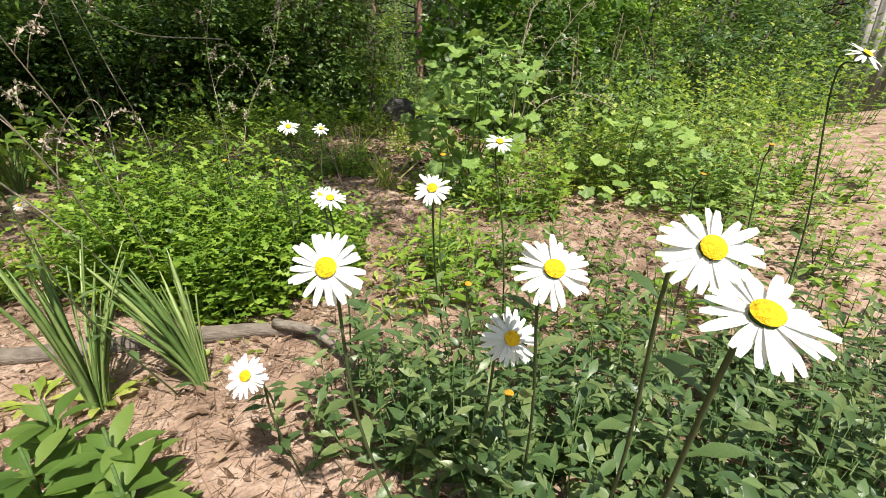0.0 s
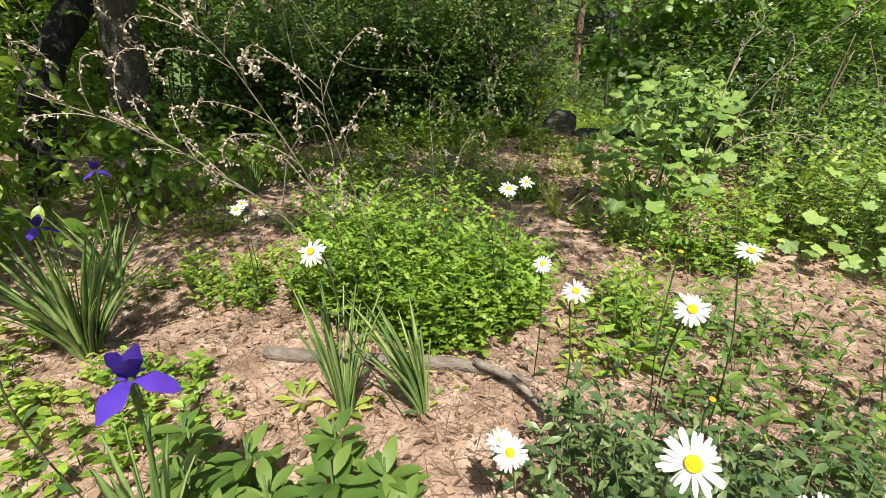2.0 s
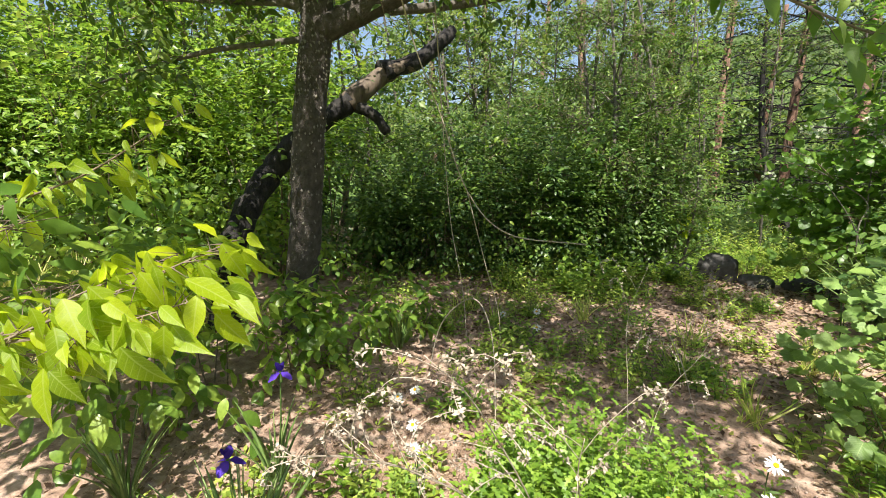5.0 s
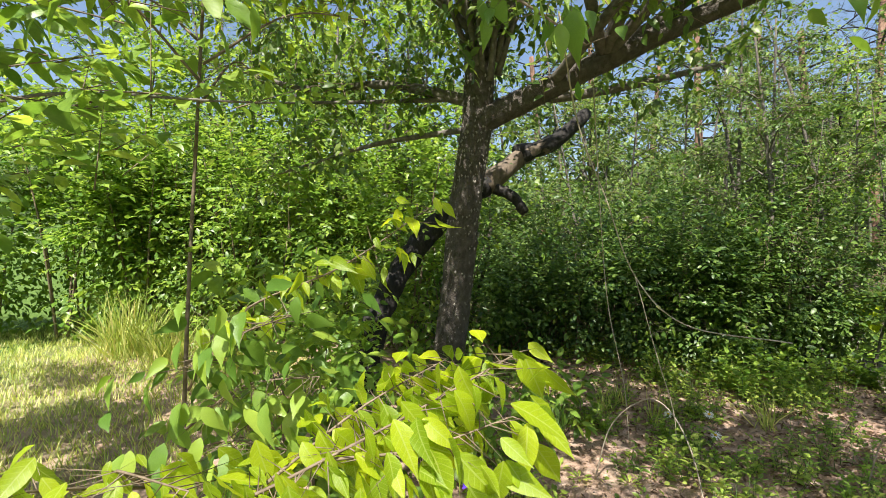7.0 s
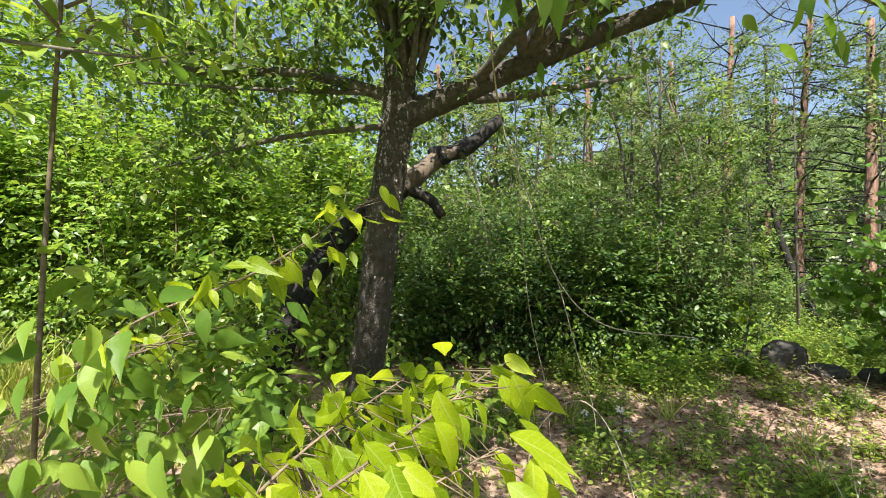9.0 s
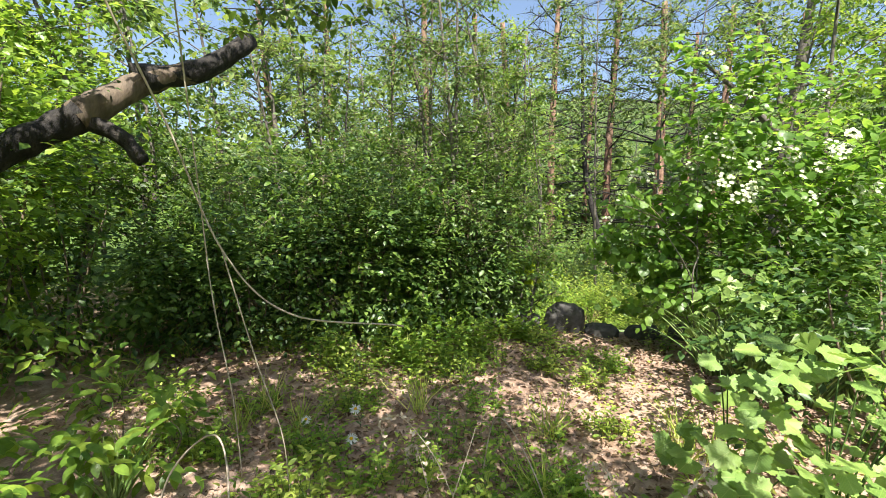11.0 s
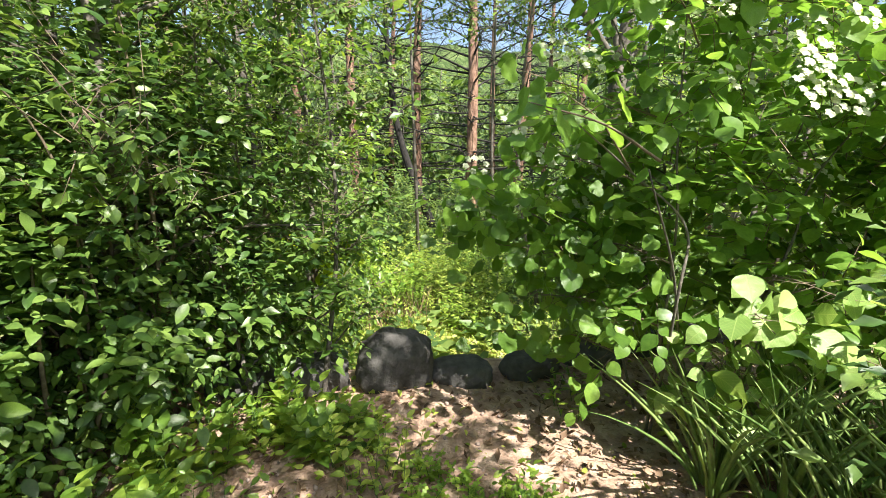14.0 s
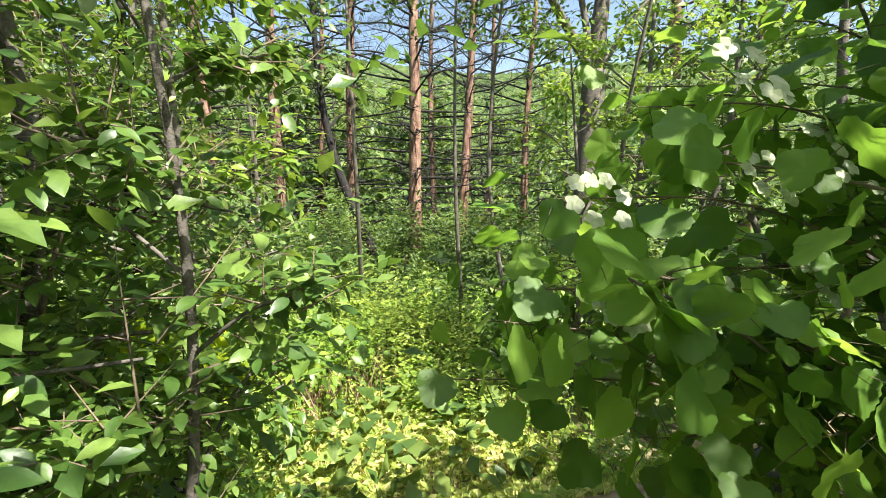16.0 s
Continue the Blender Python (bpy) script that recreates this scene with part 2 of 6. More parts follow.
def to_mesh(name, verts, tris, mat, smooth=True):
    verts, tris = np.asarray(verts, np.float32), np.asarray(tris, np.int32)
    me = bpy.data.meshes.new(name)
    me.vertices.add(len(verts))
    me.vertices.foreach_set("co", verts.ravel())
    me.loops.add(tris.size)
    me.loops.foreach_set("vertex_index", tris.ravel())
    me.polygons.add(len(tris))
    me.polygons.foreach_set("loop_start", np.arange(0, tris.size, 3, dtype=np.int32))
    me.polygons.foreach_set("loop_total", np.full(len(tris), 3, np.int32))
    me.polygons.foreach_set("use_smooth", np.full(len(tris), smooth))
    me.materials.append(mat)
    me.update(calc_edges=True)
    return me


def part(name, geo, mat, parent, label="", kind="", smooth=True):
    """One mesh, given in the world's coordinates, as a part of a thing or of a part."""
    verts, tris = geo
    base = BASE[parent]
    ob = new(name, to_mesh(name, np.asarray(verts) - np.array(base), tris, mat, smooth))
    ob.parent = parent
    BASE[ob] = base
    return tagged(ob, label, kind=kind)


def join(*geos):
    vs, ts, k = [], [], 0
    for v, t in geos:
        vs.append(np.asarray(v, float))
        ts.append(np.asarray(t, int) + k)
        k += len(v)
    return np.concatenate(vs), np.concatenate(ts)


def unit(a):
    return a / np.maximum(np.linalg.norm(a, axis=-1, keepdims=True), 1e-9)


def curve(points, steps):
    """A smooth line through a few points."""
    p = np.array(points, float)
    p = np.vstack((2 * p[0] - p[1], p, 2 * p[-1] - p[-2]))
    out = []
    for i in range(1, len(p) - 2):
        for s in np.linspace(0, 1, steps, endpoint=False):
            a, b, c, d = p[i - 1:i + 3]
            out.append(0.5 * (2 * b + (c - a) * s + (2 * a - 5 * b + 4 * c - d) * s * s + (3 * b - a - 3 * c + d) * s ** 3))
    out.append(p[-2])
    return np.array(out)


def tube(line, r0, r1, sides=8, lumps=0.0, rng=None, power=1.0):
    line = np.asarray(line, float)
    k = len(line)
    t = unit(np.gradient(line, axis=0))
    ref = np.where(np.abs(t[:, 2:3]) > 0.9, [[1.0, 0, 0]], [[0, 0, 1.0]])
    ref = np.repeat(ref[:1], k, 0) if np.ptp(np.abs(t[:, 2])) < 0.5 else np.tile([[0.83, 0.31, 0.46]], (k, 1))
    u = unit(np.cross(t, ref))
    w = np.cross(t, u)
    a = np.linspace(0, 2 * np.pi, sides, endpoint=False)
    rad = r0 + (r1 - r0) * np.linspace(0, 1, k) ** power
    rad = np.repeat(rad[:, None], sides, 1)
    if lumps and rng is not None:
        rad = rad * (1 + lumps * (rng.random((k, sides)) - 0.5) + lumps * (rng.random((k, 1)) - 0.5))
    v = line[:, None] + rad[..., None] * (np.cos(a)[None, :, None] * u[:, None] + np.sin(a)[None, :, None] * w[:, None])
    v = v.reshape(-1, 3)
    i, j = np.meshgrid(np.arange(k - 1), np.arange(sides), indexing="ij")
    a0, a1 = i * sides + j, i * sides + (j + 1) % sides
    b0, b1 = a0 + sides, a1 + sides
    tris = np.concatenate((np.stack((a0, a1, b1), -1).reshape(-1, 3), np.stack((a0, b1, b0), -1).reshape(-1, 3)))
    v = np.vstack((v, line[:1], line[-1:]))
    n0, n1 = k * sides, k * sides + 1
    js = np.arange(sides)
    caps = np.concatenate((np.stack((np.full(sides, n0), (js + 1) % sides, js), -1),
                           np.stack((np.full(sides, n1), (k - 1) * sides + js, (k - 1) * sides + (js + 1) % sides), -1)))
    return v, np.concatenate((tris, caps))


def leaf_shape(widths, fold=0.25, droop=0.15, wave=0.0):
    """A leaf 1 long along y, from its half widths at even steps; folded at the midrib and drooping to the tip."""
    k = len(widths)
    ys = np.linspace(0, 1, k)
    w = np.array(widths)
    z = -droop * ys ** 2
    mid = np.stack((np.zeros(k), ys, z), 1)
    zig = wave * np.cos(np.arange(k) * 2.1)
    left = np.stack((-w, ys, z + fold * w + zig * w), 1)
    right = np.stack((w, ys, z + fold * w - zig * w), 1)
    v = np.concatenate((mid, left, right))
    tris = []
    for i in range(k - 1):
        for off, flip in ((k, False), (2 * k, True)):
            quad = (i, i + 1, off + i + 1, off + i)
            for tri in ((quad[0], quad[1], quad[2]), (quad[0], quad[2], quad[3])):
                if (w[i] == 0 and off + i in tri) or (w[i + 1] == 0 and off + i + 1 in tri):
                    if (w[i] == 0 and off + i in tri and i in tri) or (w[i + 1] == 0 and off + i + 1 in tri and i + 1 in tri):
                        continue
                tris.append(tri[::-1] if flip else tri)
    tris = np.array(tris)
    used = np.unique(tris)
    remap = np.zeros(len(v), int)
    remap[used] = np.arange(len(used))
    return v[used], remap[tris]


def palm_leaf(lobes=5, teeth=3, cup=0.12):
    """A lobed, toothed leaf as of a vine: 1 long along y, with its stalk end at the origin."""
    out = []
    k = lobes * teeth * 2
    for i in range(k + 1):
        a = -0.83 * math.pi + 1.66 * math.pi * i / k
        lobe = 0.5 + 0.5 * math.cos(a / (1.66 * math.pi) * lobes * 2 * math.pi) if lobes > 1 else 0.6
        r = 0.44 + 0.10 * lobe + 0.05 * math.cos(a) + ((0.045 if i % 2 else -0.02) if lobes != 3 else (0.018 if i % 2 else -0.01))
        out.append((r * math.sin(a), 0.36 + r * math.cos(a), cup * r * r * 4 - 0.06 + 0.03 * math.sin(5 * a)))
    v = np.array([(0, 0.30, 0)] + out + [(0, 0.12, 0.0)])
    last = len(v) - 1
    tris = [(0, i + 1, i) for i in range(1, k + 1)] + [(0, 1, last), (0, last, k + 1)]
    return v, np.array(tris)


LEAF_SMALL = leaf_shape((0.0, 0.27, 0.0), 0.3, 0.2)
LEAF_OVAL = leaf_shape((0.0, 0.25, 0.22, 0.0), 0.28, 0.25)
LEAF_LEAFLET = leaf_shape((0.0, 0.17, 0.235, 0.25, 0.215, 0.13, 0.0), 0.2, 0.25)
LEAF_FINE = leaf_shape((0.02, 0.155, 0.225, 0.245, 0.23, 0.19, 0.12, 0.045, 0.0), 0.22, 0.35, 0.10)
LEAF_WIDE = leaf_shape((0.03, 0.30, 0.40, 0.38, 0.24, 0.0), 0.16, 0.25, 0.06)
LEAF_LANCE = leaf_shape((0.02, 0.13, 0.16, 0.11, 0.0), 0.3, 0.35)
LEAF_LOBED = leaf_shape((0.03, 0.22, 0.07, 0.29, 0.08, 0.20, 0.0), 0.15, 0.3, 0.15)
LEAF_SPOON = leaf_shape((0.03, 0.07, 0.18, 0.13, 0.0), 0.2, 0.3, 0.1)
LEAF_PALM = palm_leaf()
PETAL_SHAPE = leaf_shape((0.05, 0.085, 0.108, 0.116, 0.105, 0.06), 0.2, 0.14)
LITTER = leaf_shape((0.0, 0.26, 0.0), 0.5, -0.25, 0.3)
NEEDLE = (np.array([(-0.012, 0, 0), (0.012, 0, 0), (0.0, 1, 0.03)]), np.array([(0, 1, 2)]))
SHORT_BLADE = (np.array([(-0.05, 0, 0), (0.05, 0, 0), (0.035, 0.55, 0.03), (-0.035, 0.55, 0.03), (0.0, 1, 0.16)]), np.array([(0, 1, 2), (0, 2, 3), (3, 2, 4)]))


def place(shape, pos, along, up, size, width=None):
    """Many copies of a shape, joined: at pos, along its y, with up near its z."""
    v, t = shape
    y = unit(np.asarray(along, float))
    x = unit(np.cross(y, up))
    z = np.cross(x, y)
    s = np.broadcast_to(np.asarray(size, float), (len(pos),))[:, None, None]
    wd = 1.0 if width is None else np.broadcast_to(np.asarray(width, float), (len(pos),))[:, None, None]
    out = np.asarray(pos)[:, None] + s * (wd * v[None, :, 0:1] * x[:, None] + v[None, :, 1:2] * y[:, None] + v[None, :, 2:3] * z[:, None])
    tris = (np.arange(len(pos)) * len(v))[:, None, None] + t[None]
    return out.reshape(-1, 3), tris.reshape(-1, 3)


def place_objects(name, meshes, parent, pos, along, up, size, label=""):
    """The same, each copy a part of its own that shares its mesh."""
    y = unit(np.asarray(along, float))
    x = unit(np.cross(y, up))
    z = np.cross(x, y)
    size = np.broadcast_to(np.asarray(size, float), (len(pos),))
    base = BASE[parent]
    for i in range(len(pos)):
        ob = new(name, meshes[i % len(meshes)])
        ob.parent = parent
        m = Matrix((x[i], y[i], z[i])).transposed().to_4x4()
        ob.matrix_basis = Matrix.Translation(Vector(pos[i]) - base) @ m @ Matrix.Diagonal((size[i], size[i], size[i], 1))
        if label:
            ob["label"] = label


def sphere_dirs(rng, k):
    return unit(rng.normal(size=(k, 3)))


def on_twigs(rng, start, way, length, per, droop=0.25, flat=0.95):
    """Where leaves sit on twigs, alternating from side to side: places, ways and normals."""
    start, way = np.asarray(start, float), unit(np.asarray(way, float))
    side = unit(np.cross(way, [0, 0, 1.0]) + 1e-6)
    ps, ds, ns = [], [], []
    k = len(start)
    length = np.broadcast_to(np.asarray(length, float), (k,))
    for j in range(per):
        s = (j + 0.3 + 0.5 * rng.random(k)) / per
        p = start + way * (length * s)[:, None]
        p[:, 2] -= droop * 0.5 * length * s * s
        sgn = 1 if j % 2 else -1
        d = way * (0.55 + 0.9 * (j == per - 1)) + side * sgn * (0.9 - 0.7 * (j == per - 1)) + rng.normal(0, 0.28, (k, 3))
        d[:, 2] -= droop
        n = np.array([0.05, -0.12, 1.0]) * flat + rng.normal(0, 0.35, (k, 3)) + 0.25 * way
        ps.append(p)
        ds.append(d)
        ns.append(n)
    return np.concatenate(ps), np.concatenate(ds), np.concatenate(ns)


def bush_twigs(rng, centre, radii, k, up=0.3, core=0.35, clumps=26):
    """Twig starts in an uneven ball made of clumps with gaps between, and their ways, outward and up."""
    d = sphere_dirs(rng, clumps)
    lump = 1 + 0.22 * np.sin(6.2 * d[:, 0] + centre[0] * 5) + 0.18 * np.sin(8.6 * d[:, 2] + centre[1] * 3) + 0.2 * rng.normal(size=clumps)
    r = (core + (1 - core) * rng.random(clumps) ** 0.5) * np.clip(lump, 0.5, 1.5)
    heads = d * r[:, None]
    pick = rng.integers(0, clumps, k)
    u = heads[pick] + rng.normal(0, 0.17, (k, 3)) * (0.6 + 0.8 * rng.random((clumps, 1)))[pick]
    p = np.array(centre) + u * np.array(radii)
    way = unit(u) + np.array([0, 0, up]) + rng.normal(0, 0.45, (k, 3))
    return p, way


def height(x, y):
    """The lie of the land: a flat garden, a step down behind the stones, a bank to the east, wooded hills around."""
    x, y = np.asarray(x, float), np.asarray(y, float)

    def step(v):
        v = np.clip(v, 0, 1)
        return v * v * (3 - 2 * v)
    z = 0.05 * step((y - 2.0) / 3) + 0.018 * np.sin(2.3 * x + 1.1 * y) * np.sin(1.7 * y - 0.6 * x) + 0.012 * np.sin(6.1 * x + 2) * np.sin(5.3 * y)
    z = z - 0.82 * step((y - 7.0) / 1.6) * step((x + 6) / 3)
    z = z + 0.5 * step((x - 1.3) / 4.5) * step((6.5 - y) / 2)
    r = np.hypot(x, y - 3)
    a = np.arctan2(x, y)
    z = z + step((r - 45) / 170) * (34 + 9 * np.sin(3 * a + 0.7) + 5 * np.sin(7 * a + 2))
    return z


# ---- ground ----


def axis(lo, hi, step_size, far):
    mid = np.arange(lo, hi + 1e-6, step_size)
    g = step_size * np.cumsum(1.16 ** np.arange(1, 80))
    g = g[g < far]
    return np.concatenate((lo - g[::-1], mid, hi + g))


def build_ground():
    rng = np.random.default_rng(3)
    xs, ys = axis(-5.0, 3.0, 0.06, 2600), axis(-0.6, 9.0, 0.06, 2600)
    gx, gy = np.meshgrid(xs, ys, indexing="ij")
    gz = height(gx, gy)
    near = (np.abs(gx + 1) < 4.2) & (np.abs(gy - 4.2) < 5)
    gz = gz + near * (0.011 * (rng.random(gx.shape) - 0.5))
    v = np.stack((gx, gy, gz), -1).reshape(-1, 3)
    i, j = np.meshgrid(np.arange(len(xs) - 1), np.arange(len(ys) - 1), indexing="ij")
    a = i * len(ys) + j
    b = a + len(ys)
    t = np.concatenate((np.stack((a, b, b + 1), -1).reshape(-1, 3), np.stack((a, b + 1, a + 1), -1).reshape(-1, 3)))
    ob = new("ground", to_mesh("ground", v, t, SOIL))
    tagged(ob, "reddish-brown garden soil with dry litter and patchy weeds", "ground", kind="structure")
    # wooded slopes on the far hills: a lumpy skin over the ground
    aa, rr = np.meshgrid(np.linspace(-math.pi, math.pi, 420), np.linspace(60, 330, 70), indexing="ij")
    hx, hy = rr * np.sin(aa), rr * np.cos(aa) + 3
    hz = height(hx, hy) + 1.5 + 3.2 * rng.random(aa.shape)
    hz[:, 0] -= 8
    hz[:, -1] -= 8
    v = np.stack((hx, hy, hz), -1).reshape(-1, 3)
    i, j = np.meshgrid(np.arange(419), np.arange(69), indexing="ij")
    a = i * 70 + j
    b = a + 70
    t = np.concatenate((np.stack((a, b, b + 1), -1).reshape(-1, 3), np.stack((a, b + 1, a + 1), -1).reshape(-1, 3)))
    ob = new("backdrop", to_mesh("backdrop", v, t[:, ::-1], HILL_GREEN))
    tagged(ob, "far wooded green hills under a blue sky", "hill", kind="structure")


build_ground()

# ---- shrubs and trees ----


def shrub(name, label, category, at, radii, zc, twigs, per, size, mat, seed, shape=LEAF_SMALL, twig_len=0.3, stems=5, stem_r=0.012, up=0.3, droop=0.25, group="", stem_mat=None, core=0.35, clear=0.12):
    """A leafy shrub: bare stems from one foot, and a crown of many single leaves on twigs."""
    rng = np.random.default_rng(seed)
    z0 = float(height(at[0], at[1]))
    ob = thing(name, (at[0], at[1], z0), label, category, group)
    centre = np.array([at[0], at[1], z0 + zc])
    p, w = bush_twigs(rng, centre, radii, twigs, up, core)
    keep = p[:, 2] > z0 + clear
    p, w = p[keep], w[keep]
    L = twig_len * (0.6 + 0.8 * rng.random(len(p)))
    lp, ld, ln = on_twigs(rng, p, w, L, per, droop)
    s = size * (0.55 + 0.8 * rng.random(len(lp)))
    part("crown", place(shape, lp, ld, ln, s), mat, ob, kind="stuff")
    for i in range(stems):
        a = 2 * math.pi * (i + rng.random() * 0.6) / stems
        tip = centre + np.array([math.cos(a) * radii[0] * 0.6, math.sin(a) * radii[1] * 0.6, radii[2] * (0.2 + 0.5 * rng.random())])
        foot = np.array([at[0] + 0.08 * math.cos(a), at[1] + 0.08 * math.sin(a), z0 - 0.03])
        mid = (foot + tip) / 2 + rng.normal(0, 0.05, 3) + [0, 0, 0.1 * radii[2]]
        part("stem", tube(curve((foot, mid, tip), 6), stem_r, stem_r * 0.35, 6), stem_mat or TWIG, ob)
    return ob


def sprig_geo(rng, p, w, L, r=0.003):
    """Thin twigs as three-sided sticks."""
    w = unit(w)
    L = np.broadcast_to(L, (len(p),))
    shape = (np.array([(-1, 0, -0.6), (1, 0, -0.6), (0, 0, 1), (0, 1, 0)]), np.array([(0, 1, 3), (1, 2, 3), (2, 0, 3)]))
    v, t = place((shape[0] * [r, 1, r], shape[1]), p, w, sphere_dirs(rng, len(p)), np.ones(len(p)))
    v = v.reshape(-1, 4, 3)
    v[:, 3] = p + w * L[:, None]
    return v.reshape(-1, 3), t


def young_tree(name, label, at, top, lean, r, crown_at, crown_r, twigs, per, size, mat, seed, shape=LEAF_SMALL, limbs=9, group="", bark=None, z_first=0.3, twig_len=0.35):
    """A slim broadleaved tree: tapering trunk, limbs from it, twigs with leaves on the limbs."""
    rng = np.random.default_rng(seed)
    z0 = float(height(at[0], at[1]))
    ob = thing(name, (at[0], at[1], z0), label, "tree", group)
    foot = np.array([at[0], at[1], z0 - 0.06])
    tip = foot + np.array([lean[0], lean[1], top])
    bend = rng.normal(0, 0.05 * top, 3) * [1, 1, 0]
    line = curve((foot, foot * 0.6 + tip * 0.4 + bend, tip), 8)
    part("trunk", tube(line, r, r * 0.25, 8, 0.08, rng), bark or BARK_GREY, ob)
    starts, ways, lens = [], [], []
    sticks = []
    for i in range(limbs):
        s = z_first + (0.97 - z_first) * (i + 0.5) / limbs
        k = s * (len(line) - 1)
        o = line[int(k)] + (line[min(int(k) + 1, len(line) - 1)] - line[int(k)]) * (k % 1)
        a = 2.4 * i + rng.random()
        reach = crown_r * (1.15 - 0.65 * s) * (0.8 + 0.4 * rng.random())
        e = o + np.array([math.cos(a) * reach, math.sin(a) * reach, reach * (0.15 + 0.5 * rng.random())])
        m = (o + e) / 2 + np.array([0, 0, 0.12 * reach])
        lim = curve((o, m, e), 6)
        sticks.append(tube(lim, r * 0.38 * (1.1 - s * 0.6), 0.004, 5))
        kk = max(4, twigs // limbs)
        t = 0.25 + 0.75 * rng.random(kk) ** 0.8
        idx = np.clip((t * (len(lim) - 1)).astype(int), 0, len(lim) - 1)
        starts.append(lim[idx] + rng.normal(0, 0.09 * reach, (kk, 3)))
        ways.append(unit(e - o) * 0.5 + rng.normal(0, 0.6, (kk, 3)) + [0, 0, 0.15])
        lens.append(twig_len * (0.5 + 0.9 * rng.random(kk)))
    starts, ways, lens = np.concatenate(starts), np.concatenate(ways), np.concatenate(lens)
    for g in sticks:
        part("limb", g, bark or BARK_GREY, ob)
    lp, ld, ln = on_twigs(rng, starts, ways, lens, per, 0.35)
    s = size * (0.55 + 0.8 * rng.random(len(lp)))
    crown = part("crown", place(shape, lp, ld, ln, s), mat, ob, kind="stuff")
    part("twig_growth", sprig_geo(rng, starts, ways, lens * 0.9), TWIG, crown, kind="stuff")
    return ob


# the thicket that closes the garden to the north: dense shrubs, one behind the other
def build_thicket():
    rng = np.random.default_rng(11)
    spots = []
    for i in range(9):
        s = i / 8
        spots.append((-4.7 + 2.75 * s + rng.normal(0, 0.10), 5.35 + 1.35 * s + rng.normal(0, 0.14), 0.5 + 0.2 * rng.random(), 0.62 + 0.25 * rng.random() + 0.5 * max(0, s - 0.45), 0.085 - 0.02 * s))
    for i in range(8):
        s = i / 7
        spots.append((-5.6 + 3.8 * s + rng.normal(0, 0.1), 6.3 + 1.5 * s + rng.normal(0, 0.15), 0.75, 0.9 + 0.25 * rng.random() + 0.6 * max(0, s - 0.5), 0.075))
    for i in range(5):
        spots.append((-5.3 - 0.9 * i, 4.6 - 0.35 * i + rng.normal(0, 0.2), 0.75, 0.9 + 0.3 * rng.random(), 0.08))
    for i, (x, y, rad, zc, leaf) in enumerate(spots):
        pale = i % 3 == 1
        shrub("shrub", "dense thicket shrub with pale-green oval leaves" if pale else "dense dark-green thicket shrub with small pointed leaves", "shrub", (x, y), (rad * 1.1, rad * 0.95, zc * 0.98), zc,
              430 if i < 9 else 330, 8, leaf * (1.1 if pale else 0.9), LEAF_THICKET_PALE if pale else LEAF_THICKET, 100 + i, LEAF_LEAFLET if 5 < i < 9 else (LEAF_OVAL if i < 9 else LEAF_SMALL), 0.5, 5, 0.014, group="thicket shrubs", core=0.2)
    # sunny shrubs on the west side, behind the grass
    for i in range(11):
        s = i / 10
        x, y = -5.9 - 5.6 * s + rng.normal(0, 0.2), 3.9 - 2.6 * s + 0.9 * (i % 2) + rng.normal(0, 0.2)
        zc = 1.5 + 0.9 * rng.random()
        shrub("sunny_shrub", "tall sunlit shrub with fresh green leaves", "shrub", (x, y), (0.95, 0.9, zc), zc, 520, 8, 0.10, LEAF_SAPLING, 150 + i,
              LEAF_SMALL, 0.5, 5, 0.02, group="west shrubs", core=0.2)
    for i, (x, y) in enumerate(((-10.6, 1.0), (-11.4, 0.2), (-11.8, -0.9), (-12.2, -2.0), (-9.6, 1.9))):
        shrub("sunny_shrub", "tall sunlit shrub with fresh green leaves", "shrub", (x, y), (1.0, 0.95, 1.9), 1.9, 420, 8, 0.13, LEAF_SAPLING, 165 + i, LEAF_SMALL, 0.5, 4, 0.02, group="west shrubs", core=0.2)
    # leafy hazel-like shrubs beside the way out
    for i, (x, y, r, zc) in enumerate(((-1.95, 6.75, 0.36, 1.2), (-1.85, 7.5, 0.40, 1.3), (-2.15, 6.25, 0.36, 0.7), (-1.75, 8.1, 0.35, 0.8))):
        shrub("hazel_shrub", "leafy shrub with broad light-green leaves beside the stones", "shrub", (x, y), (r, r, zc), zc, 300, 8, 0.062, LEAF_THICKET_PALE, 170 + i, LEAF_LEAFLET, 0.4, 5, 0.014, group="shrubs by the stones", core=0.2)


build_thicket()


